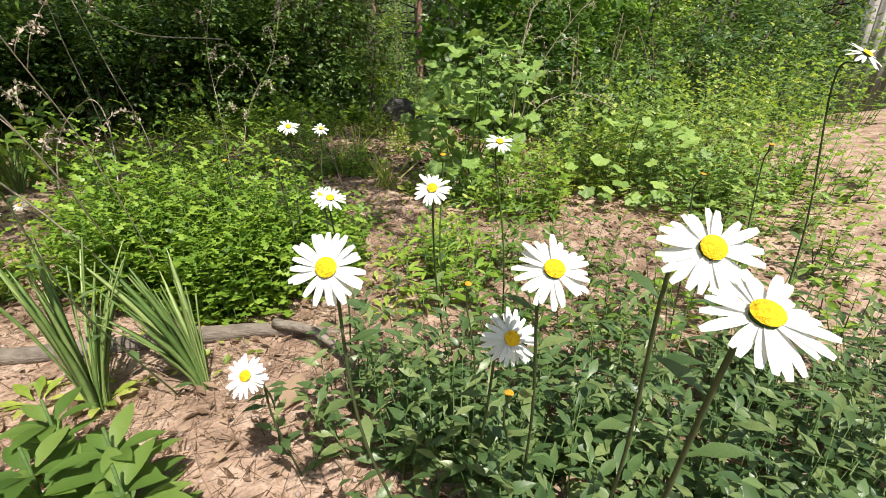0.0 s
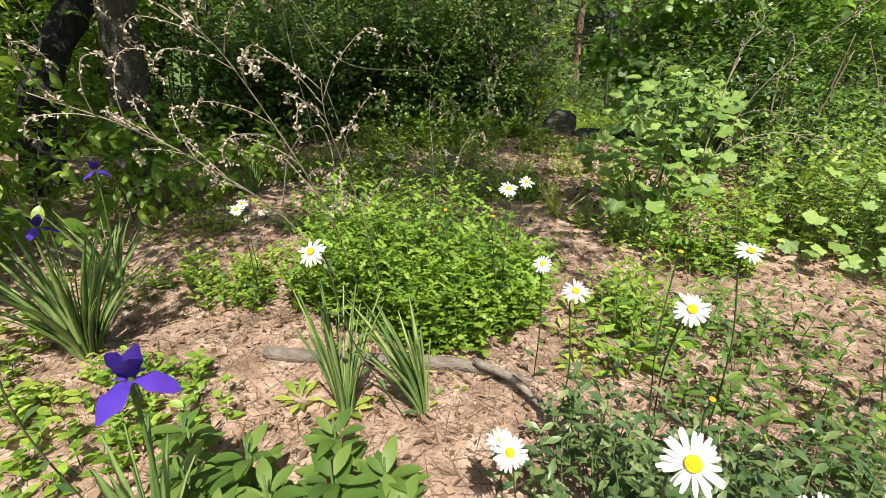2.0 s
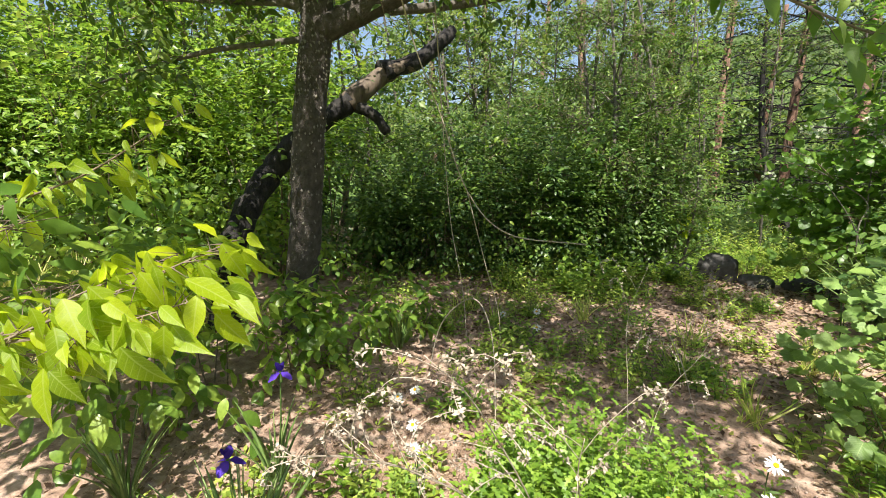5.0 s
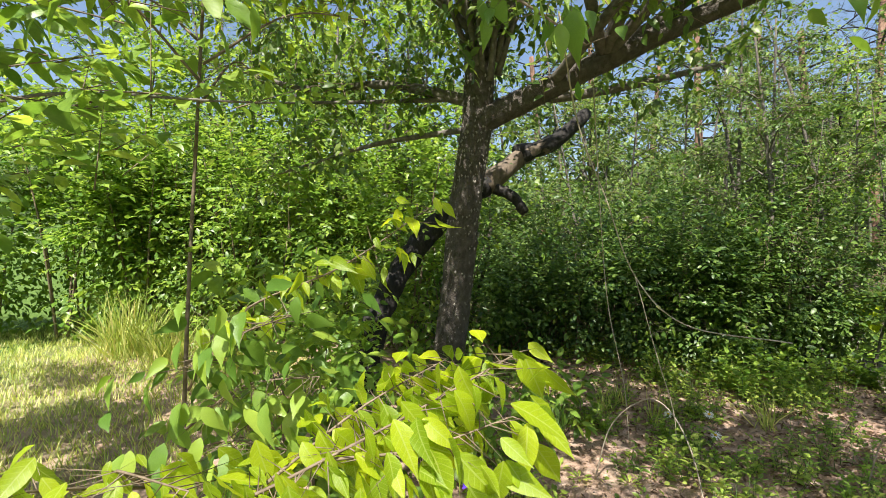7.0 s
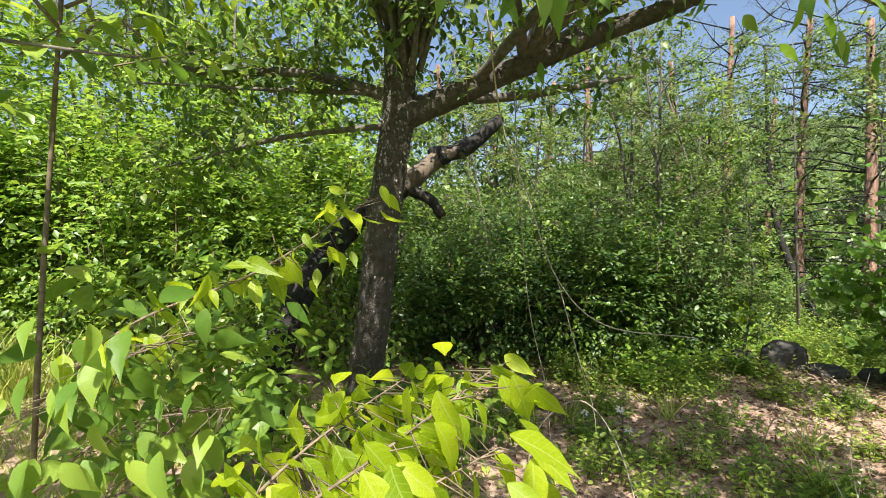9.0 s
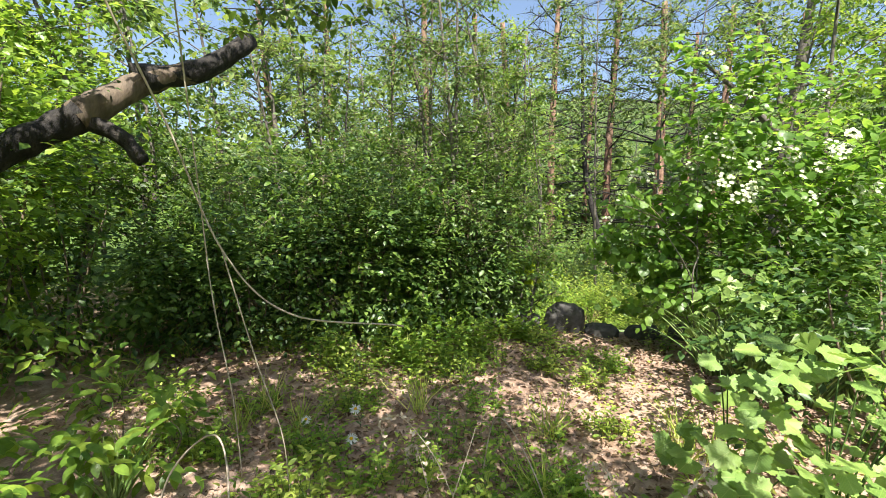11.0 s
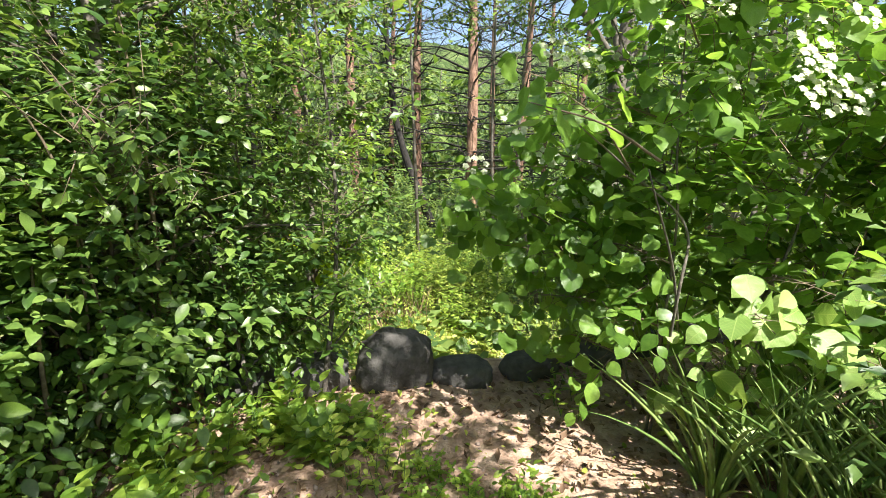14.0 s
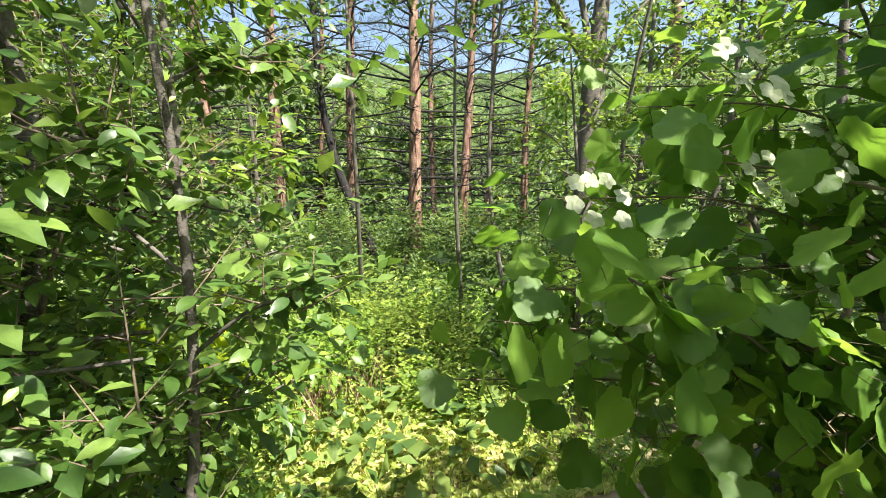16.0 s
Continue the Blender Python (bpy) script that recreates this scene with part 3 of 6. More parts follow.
def build_thicket_front():
    """Drooping leafy boughs before the thicket, and tall weeds at its foot."""
    rng = np.random.default_rng(23)
    leafs = [to_mesh("leaf", *leaf_shape((0.0, 0.17, 0.25, 0.27, 0.23, 0.14, 0.0), 0.15 + 0.1 * i, 0.2 + 0.15 * i, 0.05), LEAF_SAPLING if i else LEAF_THICKET_PALE) for i in range(3)]
    for i in range(8):
        s = (i + 0.5) / 8
        x, y = -4.4 + 2.5 * s, 5.35 + 1.1 * s
        ob = thing("hazel_shrub", (x, y, float(height(x, y))), "arching hazel shrub with sunlit drooping leaves before the thicket", "shrub", "hazels before the thicket")
        for j in range(4):
            z = 0.45 + 0.38 * j + 0.2 * rng.random()
            tip = np.array((x + 0.3 * rng.normal() + 0.05, y - 0.4 - 0.2 * rng.random(), z))
            branch_with_leaves(ob, ((x, y, -0.03), (x + 0.05 * rng.normal(), y - 0.05, z * 0.75), (x * 0.4 + tip[0] * 0.6, y - 0.25, z + 0.08), tuple(tip)), 0.007, leafs, 22, 0.078, 2500 + 10 * i + j, droop=0.45, spread=0.05, from_s=0.5, name="stem")
    for i, (x, y, h) in enumerate(((-1.78, 5.5, 0.62), (-2.05, 5.75, 0.7), (-1.65, 5.85, 0.55), (-2.35, 5.35, 0.6), (-1.95, 5.25, 0.5), (-2.8, 5.1, 0.5), (-1.6, 6.2, 0.5), (-1.2, 6.5, 0.34), (-1.0, 6.3, 0.26))):
        leafy_stalks("nettle", "tall fresh-green weed with large pointed leaves", "plant", (x, y), 0.17, 13, h, LEAF_SAPLING, LEAF_FINE, 0.115, 2600 + i, 9, "tall weeds", 0.15)


# tall slim trees that stand in and behind the thicket
def build_young_trees():
    rng = np.random.default_rng(21)
    rows = ((-2.6, 7.3, 5.2), (-2.0, 7.9, 6.0), (-3.0, 7.6, 5.5), (-1.85, 7.4, 4.6), (-2.2, 6.7, 4.4), (-3.6, 8.4, 5.0), (-5.2, 8.2, 4.4), (-2.5, 9.2, 4.8), (-1.9, 9.7, 5.6), (-2.2, 10.6, 6.2), (-3.3, 9.9, 5.8), (-4.3, 9.3, 5.4), (-1.6, 11.2, 6.0), (-5.4, 9.6, 5.6), (-6.4, 6.2, 5.2), (-7.4, 5.2, 5.0))
    for i, (x, y, top) in enumerate(rows):
        close = y < 8 and x > -3.2
        young_tree("young_tree", "slim young broadleaved tree with airy green crown", (x, y), top, rng.normal(0, 0.25, 2), 0.045, None, 1.1 if close else 1.25, 460 if close else 330, 7, 0.052 if close else 0.075, LEAF_THICKET_PALE if close else LEAF_FAR, 200 + i,
                   LEAF_OVAL if close else LEAF_SMALL, 12, "young trees of the thicket", BARK_GREY, 0.22)
    young_tree("slim_sapling", "slim grey sapling with many small leaves behind the edging stones", (-1.09, 6.84), 3.3, (-0.06, 0.1), 0.017, None, 0.36, 380, 8, 0.043, LEAF_THICKET_PALE, 262, LEAF_LEAFLET, 15, "", BARK_GREY, 0.1, 0.16)
    young_tree("slim_sapling", "slim grey sapling with many small leaves behind the edging stones", (-1.45, 6.75), 3.0, (-0.1, 0.1), 0.015, None, 0.36, 380, 8, 0.043, LEAF_THICKET_PALE, 263, LEAF_LEAFLET, 14, "", BARK_GREY, 0.08, 0.16)
    young_tree("dark_young_tree", "slim dark-barked tree with high leaves beside the gap", (-1.52, 8.85), 4.8, (0.1, 0.15), 0.05, None, 0.9, 130, 7, 0.075, LEAF_FAR, 260, LEAF_SMALL, 9, "", BARK_BLACK, 0.5)
    young_tree("leaning_tree", "dark leaning trunk among the pines", (1.2, 16.5), 8.5, (-1.3, 0.4), 0.13, None, 1.2, 130, 7, 0.12, LEAF_FAR, 261, LEAF_SMALL, 10, "", BARK_BLACK, 0.45)
    for i, (x, y, top) in enumerate(((2.5, 7.2, 5.8), (3.3, 8.3, 5.6), (3.1, 9.8, 6.2), (3.9, 7.4, 5.2))):
        young_tree("high_crowned_tree", "young tree with a bare lower trunk and high leafy crown", (x, y), top, rng.normal(0, 0.2, 2), 0.04, None, 1.35, 300, 7, 0.085, LEAF_SAPLING, 270 + i,
                   LEAF_SMALL, 11, "high-crowned trees", BARK_GREY, 0.55)
    for i, (x, y, top) in enumerate(((1.7, 10.3, 6.2), (1.35, 11.2, 6.4), (0.15, 12.0, 6.8), (-1.3, 11.9, 6.4))):
        young_tree("high_crowned_tree", "young tree with a bare lower trunk and high leafy crown", (x, y), top, rng.normal(0, 0.15, 2), 0.035, None, 2.0, 330, 7, 0.085, LEAF_FAR, 275 + i,
                   LEAF_SMALL, 11, "high-crowned trees", BARK_GREY, 0.66)
    for i, (x, y, top) in enumerate(((-1.3, 8.5, 5.0), (1.9, 9.6, 3.4), (2.6, 6.6, 3.6), (2.9, 7.6, 4.0))):
        young_tree("leafy_young_tree", "leafy young tree with low fresh-green branches beside the clearing", (x, y), top, rng.normal(0, 0.15, 2), 0.035, None, 0.85, 360, 7, 0.068, LEAF_SAPLING, 290 + i,
                   LEAF_OVAL, 13, "leafy young trees", BARK_GREY, 0.16, 0.3)
    for i in range(9):
        s = i / 8
        young_tree("sunny_tree", "sunlit tree with fresh green leaves behind the grass", (-6.3 - 5.5 * s + rng.normal(0, 0.3), 5.4 - 3.2 * s + rng.normal(0, 0.3)), 5.2 + 1.6 * rng.random(), rng.normal(0, 0.3, 2), 0.05, None, 1.5, 330, 7, 0.11, LEAF_SAPLING, 280 + i,
                   LEAF_SMALL, 12, "sunny trees", BARK_GREY, 0.25, 0.45)
    k = 0
    for i in range(30):
        a = -1.5 + 3.0 * i / 29
        for d in (11.5, 17.0):
            d = d + rng.normal(0, 1.2)
            x, y = d * math.sin(a + 0.06 * rng.normal()), 3 + d * math.cos(a + 0.06 * rng.normal())
            if -0.14 < math.atan2(x + 0.8, y - 5.5) < 0.62 and y > 8:
                continue
            k += 1
            young_tree("broadleaved_tree", "leafy green tree at the wood's edge", (x, y), 5.5 + 2.5 * rng.random(), rng.normal(0, 0.4, 2), 0.08, None, 2.2, 216, 7, 0.19, LEAF_FAR, 300 + k,
                       LEAF_SMALL, 12, "trees at the wood's edge", BARK_GREY, 0.08, 0.6)


build_young_trees()


def build_gap_trees():
    rng = np.random.default_rng(25)
    for i in range(34):
        a, d = radians(-30 + 75 * (i + rng.random()) / 34), rng.uniform(18, 42)
        young_tree("woodland_tree", "hazy green woodland tree beyond the clearing", (-0.8 + d * math.sin(a), 5.5 + d * math.cos(a)), 4.0 + 3.5 * rng.random(), rng.normal(0, 0.3, 2), 0.09, None, 2.6, 160, 7, 0.37, LEAF_FAR, 2300 + i,
                   LEAF_SMALL, 12, "woodland trees", BARK_GREY, 0.04, 0.9)


build_gap_trees()


def pine(at, top, r, lean, seed, first=0.22, label="tall pine with reddish scaly bark and bare dead lower branches"):
    rng = np.random.default_rng(seed)
    z0 = float(height(at[0], at[1]))
    ob = thing("pine_tree", (at[0], at[1], z0), label, "pine", "pines")
    foot = np.array([at[0], at[1], z0 - 0.1])
    tip = foot + np.array([lean[0], lean[1], top])
    line = curve((foot, foot * 0.55 + tip * 0.45 + rng.normal(0, 0.12, 3) * [1, 1, 0], tip), 12)
    part("trunk", tube(line, r * 1.2, r * 0.6, 10, 0.12, rng), BARK_PINE, ob)
    ps, ws, sticks = [], [], []
    n = 60
    for i in range(n):
        s = first * 0.4 + (1 - first * 0.4) * i / n
        o = line[int(s * (len(line) - 1))] + [0, 0, rng.random() * 0.2]
        a = 2.4 * i + rng.random()
        live = s > 0.5
        reach = (1.1 + 1.7 * rng.random()) * (1.0 if live else 0.95)
        e = o + np.array([math.cos(a) * reach, math.sin(a) * reach, reach * (0.25 if live else -0.05 + 0.2 * rng.random())])
        lim = curve((o, (o + e) / 2 + rng.normal(0, 0.08, 3), e), 5)
        sticks.append(tube(lim, 0.036 if live else 0.034, 0.010, 4))
        kk = 26 if live else (6 if s > 0.3 else 0)
        if kk:
            idx = rng.integers(len(lim) // 2, len(lim), kk)
            ps.append(lim[idx] + rng.normal(0, 0.14, (kk, 3)))
            ws.append(rng.normal(0, 1, (kk, 3)) + [0, 0, 0.6])
        m = 10
        idx = rng.integers(2, len(lim), m)
        sticks.append(sprig_geo(rng, lim[idx], unit(e - o) * 0.7 + rng.normal(0, 0.6, (m, 3)), 0.3 + 0.6 * rng.random(m), 0.011))
    part("branch_growth", join(*sticks), BARK_BLACK, ob, "thin bare dark branches", kind="stuff")
    p, w = np.concatenate(ps), unit(np.concatenate(ws))
    rep = 12
    p, w = np.repeat(p, rep, 0), np.repeat(w, rep, 0)
    part("needle_growth", place(NEEDLE, p, w + rng.normal(0, 0.65, p.shape), sphere_dirs(rng, len(p)), 0.13 + 0.07 * rng.random(len(p)), 0.7), NEEDLES, ob, "dull green needle tufts", kind="stuff")


def build_pines():
    eye = (-0.78, 5.55)
    rows = ((0.6, 15.0, 0.15), (-7.6, 14.0, 0.14), (-14.9, 12.5, 0.16), (-20.8, 15.5, 0.15), (-24.0, 18.0, 0.09), (-28.5, 17.0, 0.12), (8.0, 13.0, 0.14), (12.5, 16.5, 0.13),
            (19.0, 14.0, 0.15), (26.0, 17.0, 0.14), (34.0, 16.0, 0.14), (-4.0, 20.0, 0.13), (-17.5, 21.0, 0.13), (-44.0, 14.0, 0.15), (-52.0, 17.0, 0.14), (43.0, 15.0, 0.15))
    rng = np.random.default_rng(31)
    for i, (az, d, r) in enumerate(rows):
        a = radians(az)
        pine((eye[0] - d * math.sin(a), eye[1] + d * math.cos(a)), 9 + 2.5 * rng.random(), r, rng.normal(0, 0.35, 2), 400 + i)


build_pines()


def build_grey_tree():
    """The forked grey tree beyond the stones, and a dark leaning trunk beside it."""
    rng = np.random.default_rng(41)
    z0 = float(height(3.6, 11.8))
    ob = thing("forked_tree", (3.6, 11.8, z0), "grey forked tree with dark spreading limbs", "tree")
    f = np.array((3.6, 11.8, z0 - 0.1))
    part("trunk", tube(curve((f, f + [0.05, 0.1, 2.1], f + [0.1, 0.1, 3.8]), 8), 0.20, 0.17, 10, 0.1, rng), BARK_GREY, ob)
    fork = f + np.array((0.1, 0.1, 3.7))
    for e, r in (((0.5, 0.3, 4.2), 0.14), ((-2.2, -0.5, 2.0), 0.08), ((1.4, 0.2, 1.6), 0.05), ((-0.6, 0.5, 3.4), 0.06)):
        e = fork + np.array(e)
        part("limb", tube(curve((fork, (fork + e) / 2 + [0, 0, 0.1], e), 8), r, r * 0.3, 7, 0.1, rng), BARK_GREY, ob)
    st = fork + np.array((0.3, 0, 2.6)) + rng.normal(0, 0.9, (260, 3))
    w = rng.normal(0, 1, (260, 3))
    lp, ld, ln = on_twigs(rng, st, w, 0.4, 8)
    part("crown", place(LEAF_SMALL, lp, ld, ln, 0.12 * (0.6 + 0.7 * rng.random(len(lp)))), LEAF_FAR, ob, kind="stuff")


build_grey_tree()


def build_main_tree():
    """The big garden tree: dark dotted trunk, cut top with shoots, one heavy limb over the path."""
    rng = np.random.default_rng(51)
    z0 = float(height(-3.85, 2.72))
    ob = thing("garden_tree", (-3.86, 2.74, z0), "old garden tree with dark dotted bark and a pollarded top", "tree")
    foot = np.array((-3.87, 2.74, z0 - 0.1))
    fork = np.array((-3.46, 2.79, 2.62))
    line = curve((foot, (-3.73, 2.79, 0.9), (-3.57, 2.77, 1.9), fork, (-3.46, 2.82, 3.25)), 9)
    part("trunk", tube(line, 0.15, 0.118, 20, 0.07, rng, 0.5), BARK, ob)
    dots_p = line[rng.integers(6, 32, 900)]
    a = rng.random(900) * 2 * math.pi
    nrm = np.stack((np.cos(a), np.sin(a), 0 * a), 1)
    dots_p = dots_p + nrm * 0.128 + np.stack((0 * a, 0 * a, (rng.random(900) - 0.5) * 0.14), 1)
    knob = np.array([(0, 0, 0.008), (0.009, 0, 0), (0, 0.006, 0), (-0.009, 0, 0), (0, -0.006, 0)]), np.array([(0, 1, 2), (0, 2, 3), (0, 3, 4), (0, 4, 1)])
    side = np.stack((-np.sin(a), np.cos(a), 0 * a), 1)
    part("bark_relief", place(knob, dots_p, side, nrm, 0.8 + 1.0 * rng.random(900)), DOTS, ob, "pale raised bark dots", kind="stuff")
    limbs = {
        "heavy": (((-3.50, 2.76, 2.52), (-2.95, 3.05, 2.78), (-2.2, 3.35, 3.08), (-1.5, 3.45, 3.25), (-0.6, 3.4, 3.6)), 0.105, 0.045),
        "second": (((-3.36, 2.9, 2.70), (-2.9, 3.6, 2.85), (-2.5, 4.25, 3.05), (-2.1, 4.8, 3.25)), 0.05, 0.02),
        "east": (((-2.95, 3.05, 2.8), (-2.2, 2.6, 3.05), (-1.4, 2.1, 3.3), (-0.6, 1.8, 3.55)), 0.045, 0.015),
        "left": (((-3.5, 2.78, 2.72), (-4.2, 2.5, 2.95), (-5.1, 2.2, 3.05), (-5.9, 1.9, 3.35)), 0.05, 0.018),
        "left_low": (((-3.5, 2.76, 2.5), (-4.3, 2.45, 2.45), (-5.0, 2.2, 2.32), (-5.6, 2.1, 2.25)), 0.026, 0.008),
        "left_mid": (((-3.5, 2.8, 2.75), (-4.4, 2.3, 2.8), (-5.4, 1.85, 2.9)), 0.022, 0.008),
    }
    ends = []
    for pts, r0, r1 in limbs.values():
        ln = curve(pts, 8)
        part("limb", tube(ln, r0, r1, 9, 0.08, rng), BARK if r0 > 0.1 else BARK_GREY, ob)
        ends.append(ln)
    for i in range(11):
        a = 2.4 * i
        b = np.array((-3.42 + 0.1 * math.cos(a), 2.84 + 0.1 * math.sin(a), 2.75 + 0.5 * rng.random()))
        e = b + np.array((0.75 * math.cos(a), 0.75 * math.sin(a), 1.5 + 1.2 * rng.random()))
        ln = curve((b, b + [0.18 * math.cos(a), 0.18 * math.sin(a), 0.5], e), 6)
        part("shoot", tube(ln, 0.03, 0.01, 6, 0.1, rng), BARK_GREY, ob)
        ends.append(ln)
    # leafy twigs on the limbs and shoots
    st, wy = [], []
    for q, ln in enumerate(ends):
        k = 60 if q < 6 else 24
        i = rng.integers(len(ln) // 4, len(ln), k)
        st.append(ln[i] + rng.normal(0, 0.16, (k, 3)) + [0, 0, 0.12])
        wy.append(rng.normal(0, 0.8, (k, 3)) + [0, 0, 0.35])
    # spreading upper crown, mostly out of view, put there to shade the beds behind
    k = 2100
    c = np.stack((rng.uniform(-5.2, 1.0, k), rng.uniform(0.5, 3.7, k), rng.uniform(3.3, 4.6, k)), 1)
    clump = np.sin(1.9 * c[:, 0] + 0.5) * np.sin(2.3 * c[:, 1]) + 0.6 * np.sin(3.3 * c[:, 2] + c[:, 0])
    keep = np.where(c[:, 1] < 2.4, clump > -0.15, (clump > -0.1) & (c[:, 0] > -2.2) & (c[:, 0] < 0.3))
    c = c[keep]
    # unseen leaf clumps added overhead to shade path, thicket and viburnum
    k = 190
    c = np.concatenate((c, np.stack((rng.uniform(-0.5, 0.9, k), rng.uniform(3.2, 4.3, k), rng.uniform(3.7, 4.4, k)), 1)))
    k = 560
    q = np.stack((rng.uniform(-4.6, -0.2, k), rng.uniform(3.0, 5.3, k), rng.uniform(4.5, 5.5, k)), 1)
    q = q[np.sin(2.7 * q[:, 0] + 0.9) * np.sin(2.9 * q[:, 1] + 0.4) + 0.5 * np.sin(4.1 * q[:, 2] + 2 * q[:, 0]) > -0.25]
    k = 1000
    low = np.stack((rng.uniform(-3.1, 0.6, k), rng.uniform(-0.45, 2.4, k), rng.uniform(3.7, 4.5, k)), 1)
    low = low[((low[:, 0] < -0.9) | (low[:, 1] > 0.15)) & (np.sin(3.1 * low[:, 0] + 0.3) * np.sin(3.4 * low[:, 1] + 1.0) + 0.5 * np.sin(5 * low[:, 2] + low[:, 0]) > -0.5)]
    k = 75
    east = np.stack((rng.uniform(0.0, 1.3, k), rng.uniform(3.9, 5.1, k), rng.uniform(4.2, 4.9, k)), 1)
    c = np.concatenate((c, q, low, east))
    st.append(c)
    wy.append(rng.normal(0, 0.8, (len(c), 3)) + [0, 0, 0.1])
    st, wy = np.concatenate(st), np.concatenate(wy)
    L = 0.45 * (0.5 + 0.8 * rng.random(len(st)))
    lp, ld, ln = on_twigs(rng, st, wy, L, 9, 0.45)
    crown = part("crown", place(LEAF_OVAL, lp, ld, ln, 0.085 * (0.6 + 0.7 * rng.random(len(lp)))), LEAF_CANOPY, ob, kind="stuff")
    part("twig_growth", sprig_geo(rng, st, wy, L, 0.004), TWIG, crown, kind="stuff")
    # boughs added to carry the upper crown
    for e in ((0.8, 1.6, 3.9), (-0.4, 0.9, 3.9), (-2.6, 0.9, 4.2), (-4.9, 1.6, 4.3), (-1.2, 1.9, 4.3), (-3.6, 1.2, 4.0), (-1.0, 4.6, 4.9), (-2.6, 4.8, 5.0), (-4.0, 4.5, 5.0), (-1.8, -0.2, 4.1), (0.9, 4.5, 4.5)):
        b = np.array((-2.6, 3.2, 2.95)) if e[0] > -2 else np.array((-3.42, 2.84, 3.2))
        e = np.array(e)
        part("limb", tube(curve((b, (b + e) / 2 + [0, 0, 0.25], e), 8), 0.045, 0.012, 7, 0.08, rng), BARK_GREY, ob)


build_main_tree()


def build_dead_tree():
    rng = np.random.default_rng(61)
    ob = thing("dead_tree", (-4.72, 2.6, 0.0), "black dead leaning tree, broken and partly bare of bark", "dead tree")
    f = np.array((-4.72, 2.58, -0.1))
    part("trunk", tube(curve((f, (-4.76, 2.75, 0.7), (-4.78, 3.2, 1.35), (-4.62, 3.62, 1.85), (-4.35, 4.1, 2.25)), 8), 0.15, 0.105, 12, 0.22, rng), BARK_BLACK, ob)
    part("broken_top", tube(curve(((-4.37, 4.06, 2.22), (-4.15, 4.55, 2.62), (-4.0, 4.95, 2.8), (-3.82, 5.35, 3.15)), 7), 0.115, 0.06, 10, 0.25, rng), WOOD_BARE, ob, "torn brown bare wood")
    part("stub", tube(curve(((-4.36, 4.1, 2.22), (-4.1, 4.2, 2.1), (-3.95, 4.25, 1.9)), 6), 0.07, 0.05, 9, 0.2, rng), BARK_BLACK, ob)
    part("torn_bark", tube(curve(((-4.2, 4.47, 2.6), (-3.98, 4.97, 2.82), (-3.78, 5.42, 3.22)), 5), 0.125, 0.075, 8, 0.25, rng), BARK_BLACK, ob)


build_dead_tree()


def branch_with_leaves(ob, points, r0, leaf_meshes, count, size, seed, mat=None, spread=0.05, droop=0.5, from_s=0.25, name="twig"):
    """A bough along a few points, with large single leaves hanging from it."""
    rng = np.random.default_rng(seed)
    ln = curve(points, 8)
    part(name, tube(ln, r0, r0 * 0.3, 6), mat or TWIG, ob)
    t = np.linspace(from_s, 1.0, count) * (len(ln) - 1)
    i = np.clip(t.astype(int), 0, len(ln) - 2)
    p = ln[i] + (ln[i + 1] - ln[i]) * (t - i)[:, None]
    w = unit(ln[i + 1] - ln[i])
    side = unit(np.cross(w, [0, 0, 1.0]))
    sg = np.where(np.arange(count) % 2, 1.0, -1.0)[:, None]
    off = side * sg * spread * rng.random((count, 1)) * 3 + rng.normal(0, spread, (count, 3)) * [1, 1, 0.7]
    d = w * 0.55 + side * sg * 0.65 + rng.normal(0, 0.42, (count, 3)) + [0, 0, -droop]
    n = np.array([0.25, -0.45, 0.6]) + rng.normal(0, 0.55, (count, 3)) + side * sg * 0.25
    s = size * (0.5 + 0.7 * rng.random(count))
    place_objects("leaf", leaf_meshes, ob, p + off, d, n, s)
    part("stalk_growth", sprig_geo(rng, p, off + d * 0.02, np.linalg.norm(off, axis=1), 0.0018), mat or TWIG, ob, kind="stuff")


